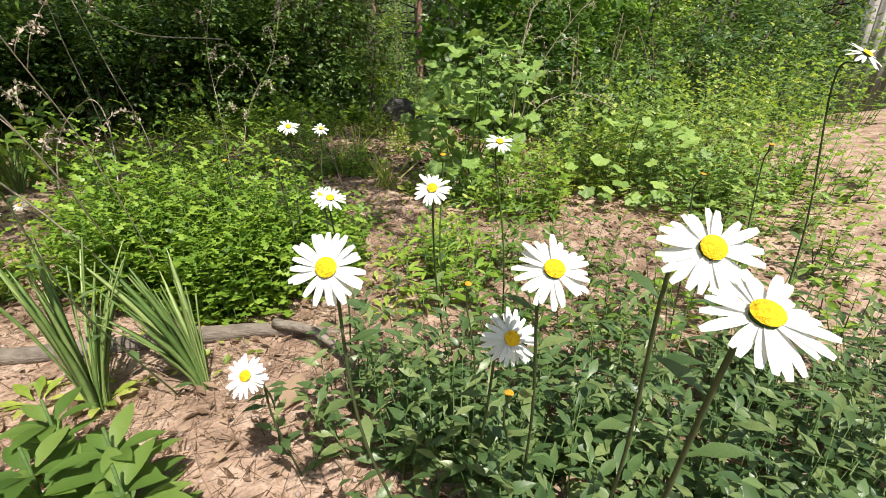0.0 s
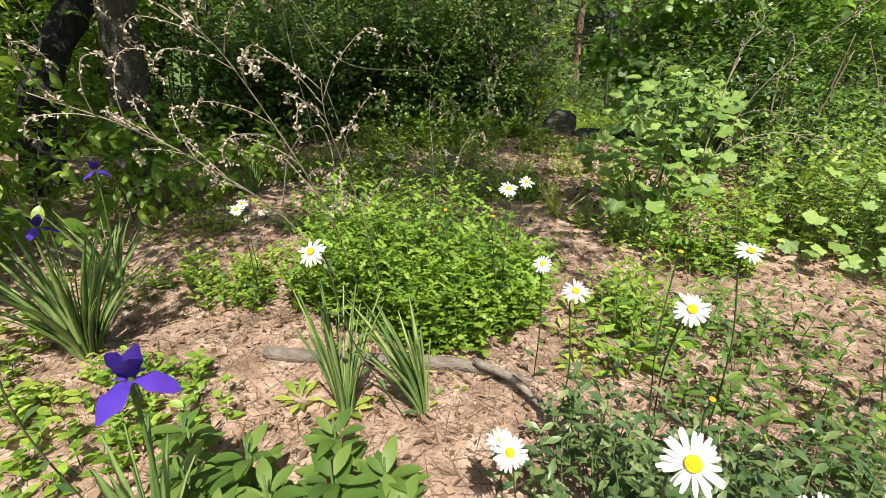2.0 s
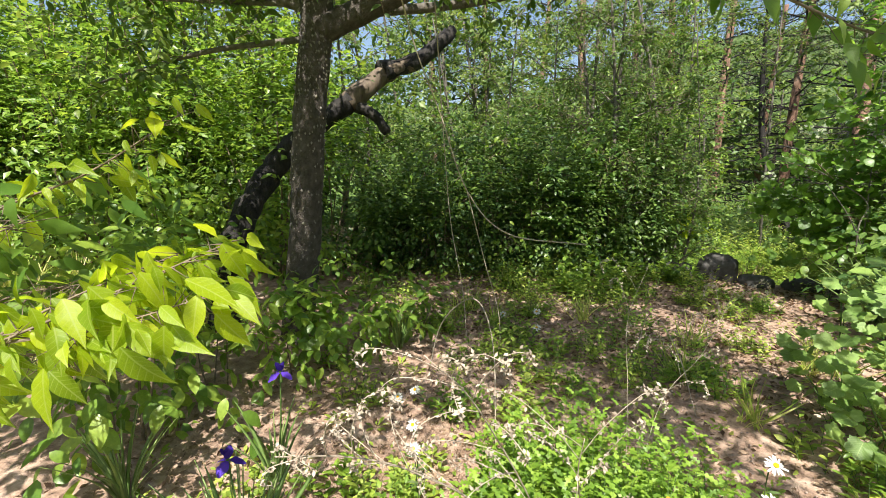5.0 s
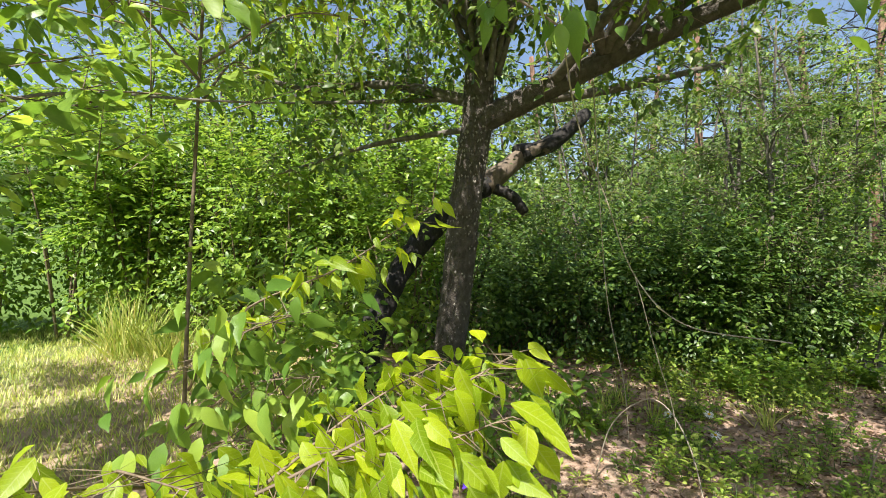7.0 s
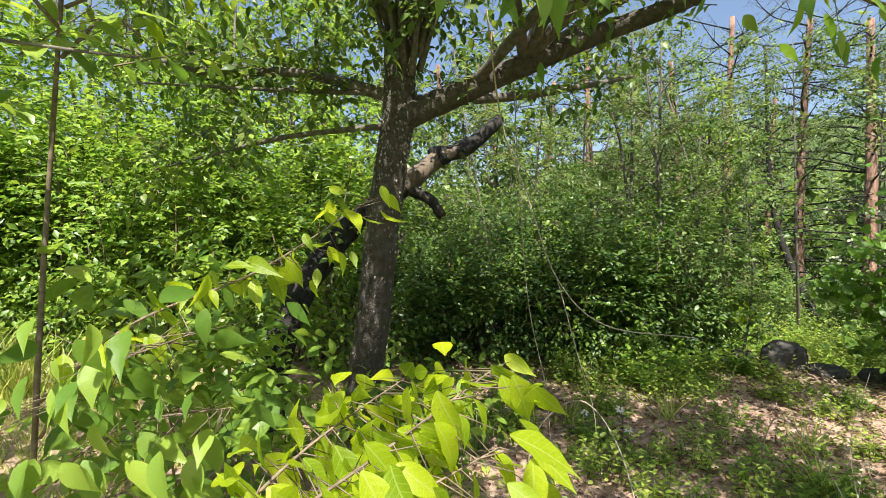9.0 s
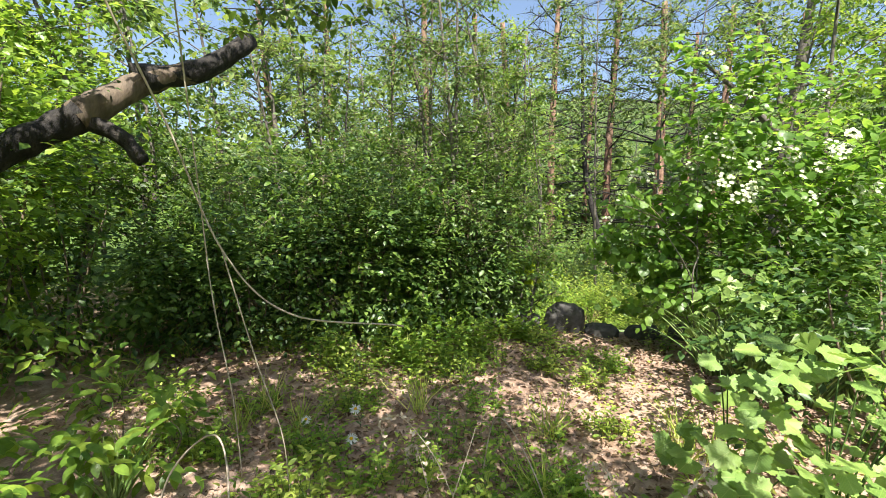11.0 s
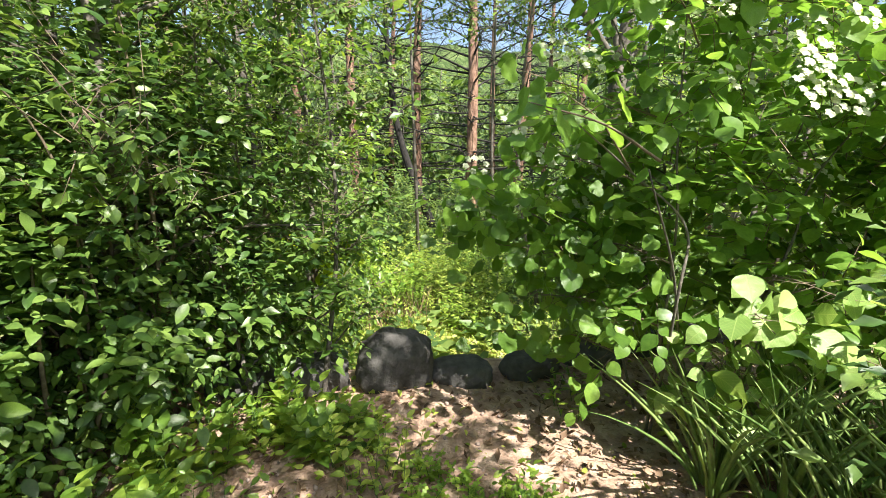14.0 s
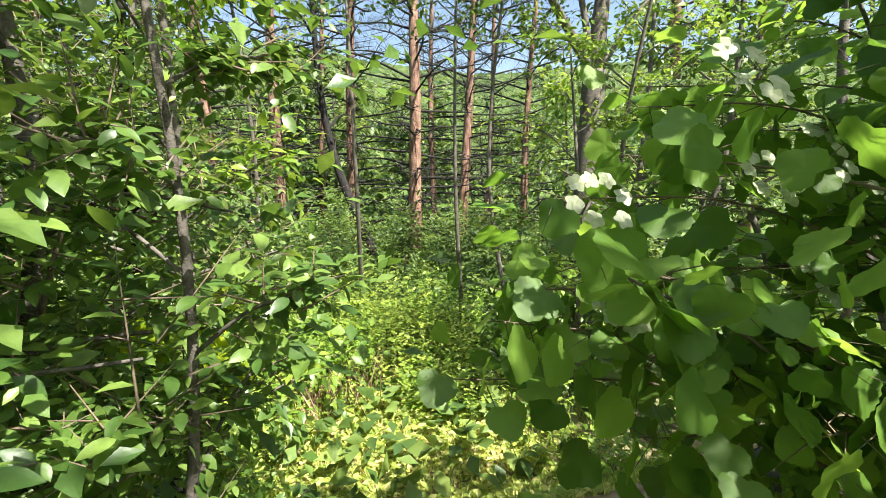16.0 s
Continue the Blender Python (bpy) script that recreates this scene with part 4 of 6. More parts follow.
def build_sapling():
    """The young tree on the west side whose fresh leaves hang in the sun."""
    rng = np.random.default_rng(71)
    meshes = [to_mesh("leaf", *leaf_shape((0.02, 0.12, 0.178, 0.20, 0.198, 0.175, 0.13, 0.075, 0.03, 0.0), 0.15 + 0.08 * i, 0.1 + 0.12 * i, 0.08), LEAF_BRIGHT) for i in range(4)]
    # the same tree's shaded leaves, their shade put into a deeper green
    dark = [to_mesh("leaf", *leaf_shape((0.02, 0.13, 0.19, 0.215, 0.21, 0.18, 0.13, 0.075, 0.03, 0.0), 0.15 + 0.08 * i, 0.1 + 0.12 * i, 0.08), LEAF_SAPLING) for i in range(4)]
    ob = thing("sapling", (-3.0, 0.45, 0.0), "young elm-like sapling with fresh yellow-green leaves", "tree")
    part("trunk", tube(curve(((-3.0, 0.45, -0.05), (-3.02, 0.5, 1.2), (-3.0, 0.55, 2.2), (-2.9, 0.6, 3.6)), 8), 0.009, 0.005, 8, 0.08, rng), TWIG, ob)
    b = branch_with_leaves
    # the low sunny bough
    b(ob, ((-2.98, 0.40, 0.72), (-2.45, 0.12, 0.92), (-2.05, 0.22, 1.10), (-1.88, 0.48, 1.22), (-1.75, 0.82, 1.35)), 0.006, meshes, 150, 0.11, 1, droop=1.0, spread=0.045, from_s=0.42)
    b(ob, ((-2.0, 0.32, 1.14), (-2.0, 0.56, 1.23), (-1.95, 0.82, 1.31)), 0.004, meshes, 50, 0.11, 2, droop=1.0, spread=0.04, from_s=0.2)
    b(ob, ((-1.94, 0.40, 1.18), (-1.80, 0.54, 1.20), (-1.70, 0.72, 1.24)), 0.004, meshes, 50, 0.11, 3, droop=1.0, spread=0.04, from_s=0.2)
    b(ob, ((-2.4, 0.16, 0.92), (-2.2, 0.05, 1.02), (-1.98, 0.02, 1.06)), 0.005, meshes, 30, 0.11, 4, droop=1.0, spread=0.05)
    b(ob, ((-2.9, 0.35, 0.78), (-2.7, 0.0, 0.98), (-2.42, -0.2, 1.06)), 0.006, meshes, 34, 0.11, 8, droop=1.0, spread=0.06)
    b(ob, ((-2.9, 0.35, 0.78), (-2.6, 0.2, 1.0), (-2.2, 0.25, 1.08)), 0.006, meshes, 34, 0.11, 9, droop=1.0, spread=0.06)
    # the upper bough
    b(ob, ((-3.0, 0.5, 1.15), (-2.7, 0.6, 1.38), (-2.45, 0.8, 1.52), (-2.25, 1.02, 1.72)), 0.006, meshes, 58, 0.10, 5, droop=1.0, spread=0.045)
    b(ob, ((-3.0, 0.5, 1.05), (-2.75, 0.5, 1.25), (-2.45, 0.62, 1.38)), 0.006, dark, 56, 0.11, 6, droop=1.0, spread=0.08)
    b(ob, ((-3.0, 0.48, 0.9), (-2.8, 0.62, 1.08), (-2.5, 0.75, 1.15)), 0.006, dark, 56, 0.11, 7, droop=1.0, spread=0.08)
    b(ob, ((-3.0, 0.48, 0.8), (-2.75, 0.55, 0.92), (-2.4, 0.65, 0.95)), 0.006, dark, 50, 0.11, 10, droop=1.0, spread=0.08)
    for i in range(17):
        z = 2.05 + 1.2 * i / 17
        a = 2.4 * i
        o = np.array((-3.0 + 0.03 * (z - 1), 0.5 + 0.04 * (z - 1), z))
        reach = 0.55 + 0.4 * rng.random()
        e = o + np.array((reach * math.cos(a), reach * math.sin(a), 0.15 + 0.25 * rng.random()))
        if e[0] > -2.35 and z < 2.5:
            continue
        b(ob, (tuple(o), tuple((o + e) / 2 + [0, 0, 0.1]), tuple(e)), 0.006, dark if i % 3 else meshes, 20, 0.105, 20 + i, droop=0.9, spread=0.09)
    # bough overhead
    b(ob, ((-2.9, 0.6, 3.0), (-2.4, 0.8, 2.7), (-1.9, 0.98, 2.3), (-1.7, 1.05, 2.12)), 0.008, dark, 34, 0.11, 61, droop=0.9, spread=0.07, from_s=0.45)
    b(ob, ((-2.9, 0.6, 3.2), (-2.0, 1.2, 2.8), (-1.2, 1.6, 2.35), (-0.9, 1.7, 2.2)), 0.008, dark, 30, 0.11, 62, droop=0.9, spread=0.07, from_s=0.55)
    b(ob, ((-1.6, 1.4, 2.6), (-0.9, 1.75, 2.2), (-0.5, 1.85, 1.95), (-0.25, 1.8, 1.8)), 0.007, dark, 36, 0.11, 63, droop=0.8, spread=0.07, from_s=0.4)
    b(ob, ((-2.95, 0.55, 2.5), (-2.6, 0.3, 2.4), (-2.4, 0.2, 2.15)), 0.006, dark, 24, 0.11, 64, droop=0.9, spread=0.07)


build_sapling()


def build_west_leaves():
    for i, (x, y, r, zc, n) in enumerate(((-3.35, 1.15, 0.36, 0.62, 90), (-4.9, 2.0, 0.5, 1.0, 130))):
        shrub("elm_sucker", "leafy elm sucker with large fresh green leaves", "shrub", (x, y), (r, r, zc * 0.85), zc, n, 7, 0.105, LEAF_SAPLING, 1200 + i, LEAF_LEAFLET, 0.4, 4, 0.01, droop=0.7, group="elm suckers", stem_mat=TWIG, core=0.2)


build_west_leaves()


def build_west_crowns():
    for i, (x, y, lx, ly, top) in enumerate(((-3.7, -0.95, -0.1, 0.3, 3.4), (-5.0, -1.0, 0.1, 0.3, 3.6), (-4.3, -1.1, -0.1, 0.4, 4.0), (-6.2, -0.9, -0.2, 0.3, 3.6))):
        young_tree("elm_tree", "slender leaning elm with a loose crown of large fresh leaves", (x, y), top, (lx, ly), 0.03, None, 2.1, 300, 7, 0.09, LEAF_SAPLING, 1250 + i, LEAF_LEAFLET, 9, "leaning elms", BARK_GREY, 0.58, 0.35)


build_west_crowns()


def build_trunk_suckers():
    for i, (x, y, r, zc) in enumerate(((-3.2, 2.6, 0.28, 0.28), (-3.4, 2.2, 0.3, 0.4), (-3.0, 3.2, 0.28, 0.28), (-3.6, 1.8, 0.3, 0.5))):
        shrub("trunk_sucker", "low leafy sucker at the foot of the garden tree", "shrub", (x, y), (r, r, zc * 0.8), zc, 60, 6, 0.09, LEAF_SAPLING, 1300 + i, LEAF_LEAFLET, 0.3, 3, 0.006, droop=0.6, group="trunk suckers", stem_mat=TWIG, core=0.2)


build_trunk_suckers()


def dried_stalk(points, r, seed, curls=12, label="dried curly weed stalk, pale and brittle"):
    rng = np.random.default_rng(seed)
    ln = curve(points, 8)
    ob = thing("dried_stalk", tuple(ln[0]), label, "dried plant", "dried stalks")
    r = r * 0.68
    part("stem", tube(ln, r, r * 0.4, 5), TWIG_PALE, ob)
    for i in range(curls):
        s = 0.35 + 0.65 * i / curls
        o = ln[int(s * (len(ln) - 1))]
        d = unit(ln[-1] - ln[0])
        side = unit(np.cross(d, rng.normal(0, 1, 3)))
        L = 0.05 + 0.10 * rng.random()
        pts = (o, o + d * L * 0.5 + side * L * 0.35, o + d * L * 0.9 + side * L * 0.9, o + d * L * 0.75 + side * L * 1.25, o + d * L * 0.5 + side * L * 1.2)
        g = [tube(curve(pts, 6), r * 0.45, r * 0.25, 4)]
        c = curve(pts, 6)[5:]
        k = len(c) * 2
        cp = np.repeat(c, 2, 0) + rng.normal(0, 0.003, (k, 3))
        g.append(place(LEAF_SMALL, cp, rng.normal(0, 1, (k, 3)), sphere_dirs(rng, k), 0.012))
        part("curled_spray", join(*g), TWIG_PALE, ob, kind="stuff")


def build_dried_stalks():
    dried_stalk(((-1.05, 1.45, 0.02), (-1.19, 1.19, 0.53), (-1.28, 0.96, 0.78), (-1.33, 0.79, 0.91), (-1.37, 0.62, 1.0)), 0.005, 1, 14)
    dried_stalk(((-1.1, 1.5, 0.02), (-1.02, 1.15, 0.6), (-1.08, 0.9, 1.04), (-1.17, 0.83, 1.17)), 0.0042, 2, 14)
    dried_stalk(((-1.0, 1.5, 0.02), (-0.93, 1.2, 0.6), (-0.9, 1.0, 0.9), (-0.88, 0.95, 1.02)), 0.0034, 3, 10)
    dried_stalk(((-0.9, 1.9, 0.05), (-0.83, 1.96, 0.6), (-0.7, 2.0, 0.85), (-0.62, 2.0, 1.12)), 0.0028, 4, 7)
    dried_stalk(((-0.92, 1.95, 0.05), (-0.95, 2.0, 0.6), (-0.98, 2.05, 0.9), (-0.92, 2.1, 1.15)), 0.0025, 5, 5)
    dried_stalk(((0.47, 3.3, 0.05), (0.5, 3.2, 0.82), (0.57, 3.15, 1.19), (0.75, 3.0, 1.5)), 0.008, 6, 9)
    dried_stalk(((0.55, 3.35, 0.05), (0.62, 3.3, 0.5), (0.9, 3.3, 0.65), (1.2, 3.2, 0.55)), 0.006, 7, 8)
    dried_stalk(((0.45, 3.3, 0.05), (0.6, 3.15, 0.75), (0.8, 3.05, 1.1), (1.05, 2.95, 1.35)), 0.006, 8, 7)


build_dried_stalks()


def hanging_vine(points, r, label="thin pale leafless vine hanging from the tree"):
    ln = curve(points, 8)
    ob = thing("hanging_vine", tuple(ln[-1]), label, "vine", "hanging vines")
    rng = np.random.default_rng(int(abs(points[0][0]) * 100))
    part("stem", tube(ln, r, r * 0.7, 5, 0.2, rng), TWIG_PALE, ob)


def build_vines():
    hanging_vine(((-2.58, 2.5, 3.02), (-2.65, 2.9, 2.43), (-2.52, 3.07, 1.91), (-2.34, 3.16, 1.35), (-2.03, 3.22, 1.04), (-1.47, 3.31, 0.99)), 0.006)
    hanging_vine(((-2.75, 3.35, 2.9), (-2.71, 3.44, 1.68), (-2.64, 3.43, 1.05), (-2.5, 3.39, 0.5), (-2.45, 3.38, 0.04)), 0.005)
    hanging_vine(((-2.34, 3.16, 1.35), (-2.2, 3.2, 0.8), (-2.1, 3.25, 0.4), (-2.1, 3.3, 0.04)), 0.004)
    hanging_vine(((-2.45, 2.78, 0.02), (-2.34, 2.80, 0.42), (-2.08, 2.78, 0.64), (-1.80, 2.5, 0.50), (-1.56, 2.06, 0.02)), 0.005, "dry arching bramble cane over the bed")
    hanging_vine(((-1.15, 3.6, 0.02), (-1.05, 3.5, 0.5), (-0.85, 3.3, 0.35), (-0.7, 3.1, 0.02)), 0.004, "dry arching bramble cane over the bed")


build_vines()

# ---- the beds ----


def rosette(name, label, category, at, count, size, mat, shape, seed, rise=0.6, layers=1, layer_h=0.06, radius=0.02, group="", each=True, stem=None):
    """Leaves that spring from one foot, or in whorls up short stems."""
    rng = np.random.default_rng(seed)
    z0 = float(height(at[0], at[1]))
    ob = thing(name, (at[0], at[1], z0), label, category, group)
    k = count * layers
    a = 2.4 * np.arange(k) + rng.normal(0, 0.2, k)
    lay = np.arange(k) // count
    p = np.stack((at[0] + radius * np.cos(a), at[1] + radius * np.sin(a), z0 + 0.01 + lay * layer_h), 1)
    d = np.stack((np.cos(a), np.sin(a), rise + 0.35 * rng.random(k) + 0.25 * (lay / max(1, layers - 1)) if layers > 1 else rise + 0.35 * rng.random(k)), 1)
    s = size * (0.7 + 0.5 * rng.random(k)) * (1 - 0.35 * lay / max(1, layers))
    if each:
        place_objects("leaf", [to_mesh("leaf", *shape, mat)], ob, p, d, np.tile([[0, 0, 1.0]], (k, 1)), s)
    else:
        part("foliage", place(shape, p, d, np.tile([[0, 0, 1.0]], (k, 1)), s), mat, ob, kind="stuff")
    if stem or layers > 1:
        top = np.array((at[0], at[1], z0 + 0.02 + layers * layer_h))
        part("stem", tube(np.array([(at[0], at[1], z0 - 0.02), top]), 0.004, 0.003, 5), STEM_GREEN, ob)
    return ob


def iris_clump(at, blades, length, spread, seed, label="clump of narrow grey-green iris blades", lean=(0, 0), wide=0.0085):
    rng = np.random.default_rng(seed)
    z0 = float(height(at[0], at[1]))
    ob = thing("iris_plant", (at[0], at[1], z0), label, "iris", "iris clumps")
    for i in range(blades):
        a = rng.random() * 2 * math.pi
        L = length * (0.6 + 0.45 * rng.random())
        o = rng.random() ** 0.5 * spread
        out = np.array((math.cos(a), math.sin(a))) * o
        bend = 0.15 + 0.5 * rng.random() ** 2
        base = np.array((at[0] + 0.12 * out[0], at[1] + 0.12 * out[1], z0 - 0.01))
        dirx = out + np.array(lean)
        pts = [base + np.array((dirx[0] * s ** 1.5, dirx[1] * s ** 1.5, L * (s - bend * 0.45 * s ** 3 * (0.3 + np.hypot(*out))))) for s in np.linspace(0, 1, 7)]
        pts = np.array(pts)
        w = wide * np.array((0.9, 1.1, 1.15, 1.05, 0.85, 0.55, 0.04)) * (0.8 + 0.5 * rng.random())
        sd = unit(np.array((-math.sin(a * 1.7), math.cos(a * 1.7), 0.0)))
        nrm = unit(np.cross(np.array((0, 0, 1.0)), sd))
        v = np.concatenate((pts - sd * w[:, None], pts + nrm * 0.0025, pts + sd * w[:, None], pts - nrm * 0.0025))
        t = []
        for j in range(6):
            for q in range(4):
                a0, b0 = q * 7 + j, ((q + 1) % 4) * 7 + j
                t += [(a0, b0, b0 + 1), (a0, b0 + 1, a0 + 1)]
        part("blade", (v, np.array(t)), BLADE, ob)
    return ob


def iris_flower(ob, at, size, seed):
    """A violet iris flower on its stalk: three falls, three standards."""
    rng = np.random.default_rng(seed)
    at = np.array(at)
    foot = np.array(BASE[ob])
    part("flower_stalk", tube(curve((foot, (foot + at) / 2 + [0.02, 0, 0.02], at), 6), 0.005, 0.004, 6), STEM_GREEN, ob)
    fall = leaf_shape((0.10, 0.16, 0.28, 0.40, 0.45, 0.40, 0.26, 0.06), -0.15, 0.85, 0.16)
    stand = leaf_shape((0.08, 0.16, 0.30, 0.36, 0.28, 0.08), 0.35, -0.15, 0.16)
    k = 3
    a = 2 * math.pi * np.arange(k) / 3 + rng.random()
    d = np.stack((np.cos(a), np.sin(a), 0.25 + 0 * a), 1)
    place_objects("fall_petal", [to_mesh("fall_petal", *fall, VIOLET)], ob, np.tile(at, (3, 1)), d, np.tile([[0, 0, 1.0]], (3, 1)), size)
    d2 = np.stack((np.cos(a + 1), np.sin(a + 1), 1.4 + 0 * a), 1)
    place_objects("standard_petal", [to_mesh("standard_petal", *stand, VIOLET_DARK)], ob, np.tile(at, (3, 1)), d2, -np.stack((np.cos(a + 1), np.sin(a + 1), 0 * a), 1), size * 1.0)
    part("bud_sheath", tube(curve((at - [0, 0, 0.05], at - [0, 0, 0.02], at + [0, 0, 0.015]), 4), 0.009, 0.006, 7), STEM_GREEN, ob)


def build_irises():
    iris_clump((-0.90, 0.94), 30, 0.50, 0.13, 1, lean=(-0.02, 0.05))
    iris_clump((-0.66, 1.01), 26, 0.42, 0.13, 2, lean=(-0.12, 0.0))
    big = iris_clump((-2.02, 0.93), 46, 0.55, 0.33, 3, "large clump of long green iris blades in sun", wide=0.0105)
    iris_flower(big, (-2.12, 0.97, 0.50), 0.05, 4)
    front = iris_clump((-1.02, 0.36), 26, 0.42, 0.18, 5, "clump of broad iris blades with a violet flower", wide=0.0135)
    iris_flower(front, (-0.99, 0.40, 0.53), 0.064, 6)
    shy = iris_clump((-2.45, 1.4), 16, 0.45, 0.2, 7, "shaded clump of iris blades with a violet flower")
    iris_flower(shy, (-2.36, 1.4, 0.6), 0.05, 8)
    iris_clump((-2.95, 0.95), 26, 0.45, 0.25, 9)
    iris_clump((-2.9, 3.0), 16, 0.4, 0.2, 10)


build_irises()


def daisy(head, foot, size, face, seed, label="tall white daisy with a yellow centre on a thin stalk", petals=24, closed=0.0):
    rng = np.random.default_rng(seed)
    head = np.array(head, float)
    z0 = float(height(foot[0], foot[1]))
    base = np.array((foot[0], foot[1], z0))
    ob = thing("daisy", tuple(base), label, "flower", "daisies")
    face = unit(np.array(face, float) + rng.normal(0, 0.08, 3))
    neck = head - face * 0.012
    ln = curve((base - [0, 0, 0.02], base * 0.45 + neck * 0.55 + rng.normal(0, 0.012, 3), neck - face * 0.05, neck), 7)
    part("stalk", tube(ln, 0.0022, 0.0019, 6), STEM_DARK, ob)
    u = unit(np.cross(face, [0.3, 0.2, 1.0]))
    w = np.cross(face, u)
    # domed yellow disc
    rad = 0.135 * size * 2
    rings = []
    for q in range(5):
        f = q / 4
        for j in range(14):
            a = 2 * math.pi * j / 14
            rings.append(head + (u * math.cos(a) + w * math.sin(a)) * rad * (1 - f * 0.92) ** 0.8 + face * (0.004 + rad * 0.30 * math.sin(f * 1.5)))
    v = np.array(rings + [head + face * (0.004 + rad * 0.3)])
    t = []
    for q in range(4):
        for j in range(14):
            a0, a1 = q * 14 + j, q * 14 + (j + 1) % 14
            t += [(a0, a1, a1 + 14), (a0, a1 + 14, a0 + 14)]
    t += [(56 + j, 56 + (j + 1) % 14, 70) for j in range(14)]
    disc = part("flower_centre", (v, np.array(t)), DISC_OLD if closed > 0.9 else DISC, ob, "domed yellow flower centre")
    if closed < 0.9:
        a = 2 * math.pi * np.arange(petals) / petals + rng.normal(0, 0.06, petals)
        d = np.cos(a)[:, None] * u + np.sin(a)[:, None] * w
        p = head + d * rad * 0.55
        d = d + face * (rng.normal(0.0, 0.17, petals) + closed)[:, None]
        place_objects("petal", [to_mesh("petal", *PETAL_SHAPE, PETAL)], disc, p, d, np.tile(face, (petals, 1)) + rng.normal(0, 0.1, (petals, 3)), (size - rad * 0.55) * (0.84 + 0.24 * rng.random(petals)))
    g = tube(np.array([neck - face * 0.004, head + face * 0.001]), rad * 0.5, rad * 0.95, 10)
    part("sepal_cup", g, STEM_GREEN, ob)
    # narrow leaves along the stalk
    k = 7
    i = np.linspace(1, len(ln) * 0.6, k).astype(int)
    a = 2.4 * np.arange(k) + rng.random()
    place_objects("leaf", [to_mesh("leaf", *LEAF_SPOON, LEAF_DAISY)], ob, ln[i], np.stack((np.cos(a), np.sin(a), 0.6 + 0 * a), 1), np.tile([[0, 0, 1.0]], (k, 1)), 0.03 + 0.03 * (1 - i / len(ln)))


def build_daisies():
    sunward = (0.15, -0.5, 0.75)
    near = ((0.168, 0.262, 0.714, 0.0315), (0.164, 0.20, 0.702, 0.0315), (0.10, 0.37, 0.65, 0.036), (0.08, 0.45, 0.525, 0.035), (-0.105, 0.37, 0.652, 0.036),
            (-0.33, 0.62, 0.34, 0.036), (-0.36, 0.68, 0.30, 0.03), (-0.86, 0.80, 0.635, 0.037), (-0.02, 0.82, 0.61, 0.036))
    feet = ((0.22, 0.50), (0.24, 0.42), (0.14, 0.62), (0.05, 0.66), (0.0, 0.50), (-0.30, 0.72), (-0.38, 0.80), (-0.70, 0.98), (0.02, 1.05))
    for i, ((x, y, z, s), f) in enumerate(zip(near, feet)):
        daisy((x, y, z), f, s, (0.05 - 0.3 * (i == 7), -0.75, 0.75) if i != 1 else (-0.1, -0.55, 0.8), 10 + i)
    far = ((-0.34, 1.22, 0.49, 0.03), (0.13, 1.05, 0.66, 0.032), (-0.50, 1.50, 0.64, 0.034), (-0.47, 1.78, 0.60, 0.032), (0.75, 0.87, 0.84, 0.036), (-1.59, 1.37, 0.50, 0.03),
           (-1.72, 1.55, 0.46, 0.03), (-1.3, 0.34, 0.70, 0.03), (-0.24, 0.93, 0.56, 0.033), (-2.3, 2.2, 0.12, 0.035), (-2.24, 2.3, 0.14, 0.035), (-2.06, 4.02, 0.2, 0.04),
           (-1.95, 3.72, 0.16, 0.04), (-2.3, 3.8, 0.2, 0.035))
    for i, (x, y, z, s) in enumerate(far):
        daisy((x, y, z), (x + 0.05 * math.sin(i * 2.0), y + 0.08), s, sunward, 40 + i, petals=18)
    for i, (x, y, z) in enumerate(((-0.75, 1.55, 0.52), (-0.55, 1.5, 0.53), (0.0, 1.1, 0.62), (0.9, 1.25, 0.62), (0.7, 1.2, 0.55), (0.05, 0.8, 0.42), (0.1, 0.55, 0.36))):
        daisy((x, y, z), (x + 0.03, y + 0.05), 0.026, (0.1, -0.3, 0.9), 70 + i, "faded daisy head that has lost its petals", closed=1.0)


build_daisies()


def leafy_stalks(name, label, category, at, radius, count, height_m, mat, shape, size, seed, per=9, group="", lean=0.1):
    """A patch of upright leafy stalks: one plant."""
    rng = np.random.default_rng(seed)
    z0 = float(height(at[0], at[1]))
    ob = thing(name, (at[0], at[1], z0), label, category, group)
    a, r = rng.random(count) * 2 * math.pi, radius * rng.random(count) ** 0.5
    foot = np.stack((at[0] + r * np.cos(a), at[1] + r * np.sin(a), np.zeros(count)), 1)
    foot[:, 2] = height(foot[:, 0], foot[:, 1])
    H = height_m * (0.55 + 0.5 * rng.random(count)) * (1.1 - 0.45 * (r / radius) ** 2)
    way = np.stack((rng.normal(0, lean, count) + 0.25 * np.cos(a) * r / radius, rng.normal(0, lean, count) + 0.25 * np.sin(a) * r / radius, np.ones(count)), 1)
    ps, ds, ns, sz = [], [], [], []
    for j in range(per):
        s = (j + rng.random(count)) / per
        b = 2.4 * j + rng.random(count) * 1.5
        ps.append(foot + way * (H * s)[:, None])
        ds.append(np.stack((np.cos(b), np.sin(b), 0.35 + 0.5 * s), 1))
        ns.append(np.tile([[0, 0, 1.0]], (count, 1)) + rng.normal(0, 0.25, (count, 3)))
        sz.append(size * (0.65 + 0.6 * rng.random(count)) * (1.1 - 0.45 * s))
    part("foliage", place(shape, np.concatenate(ps), np.concatenate(ds), np.concatenate(ns), np.concatenate(sz)), mat, ob, kind="stuff")
    part("stalk_growth", sprig_geo(rng, foot, way, H, 0.0025), STEM_GREEN, ob, kind="stuff")
    return ob


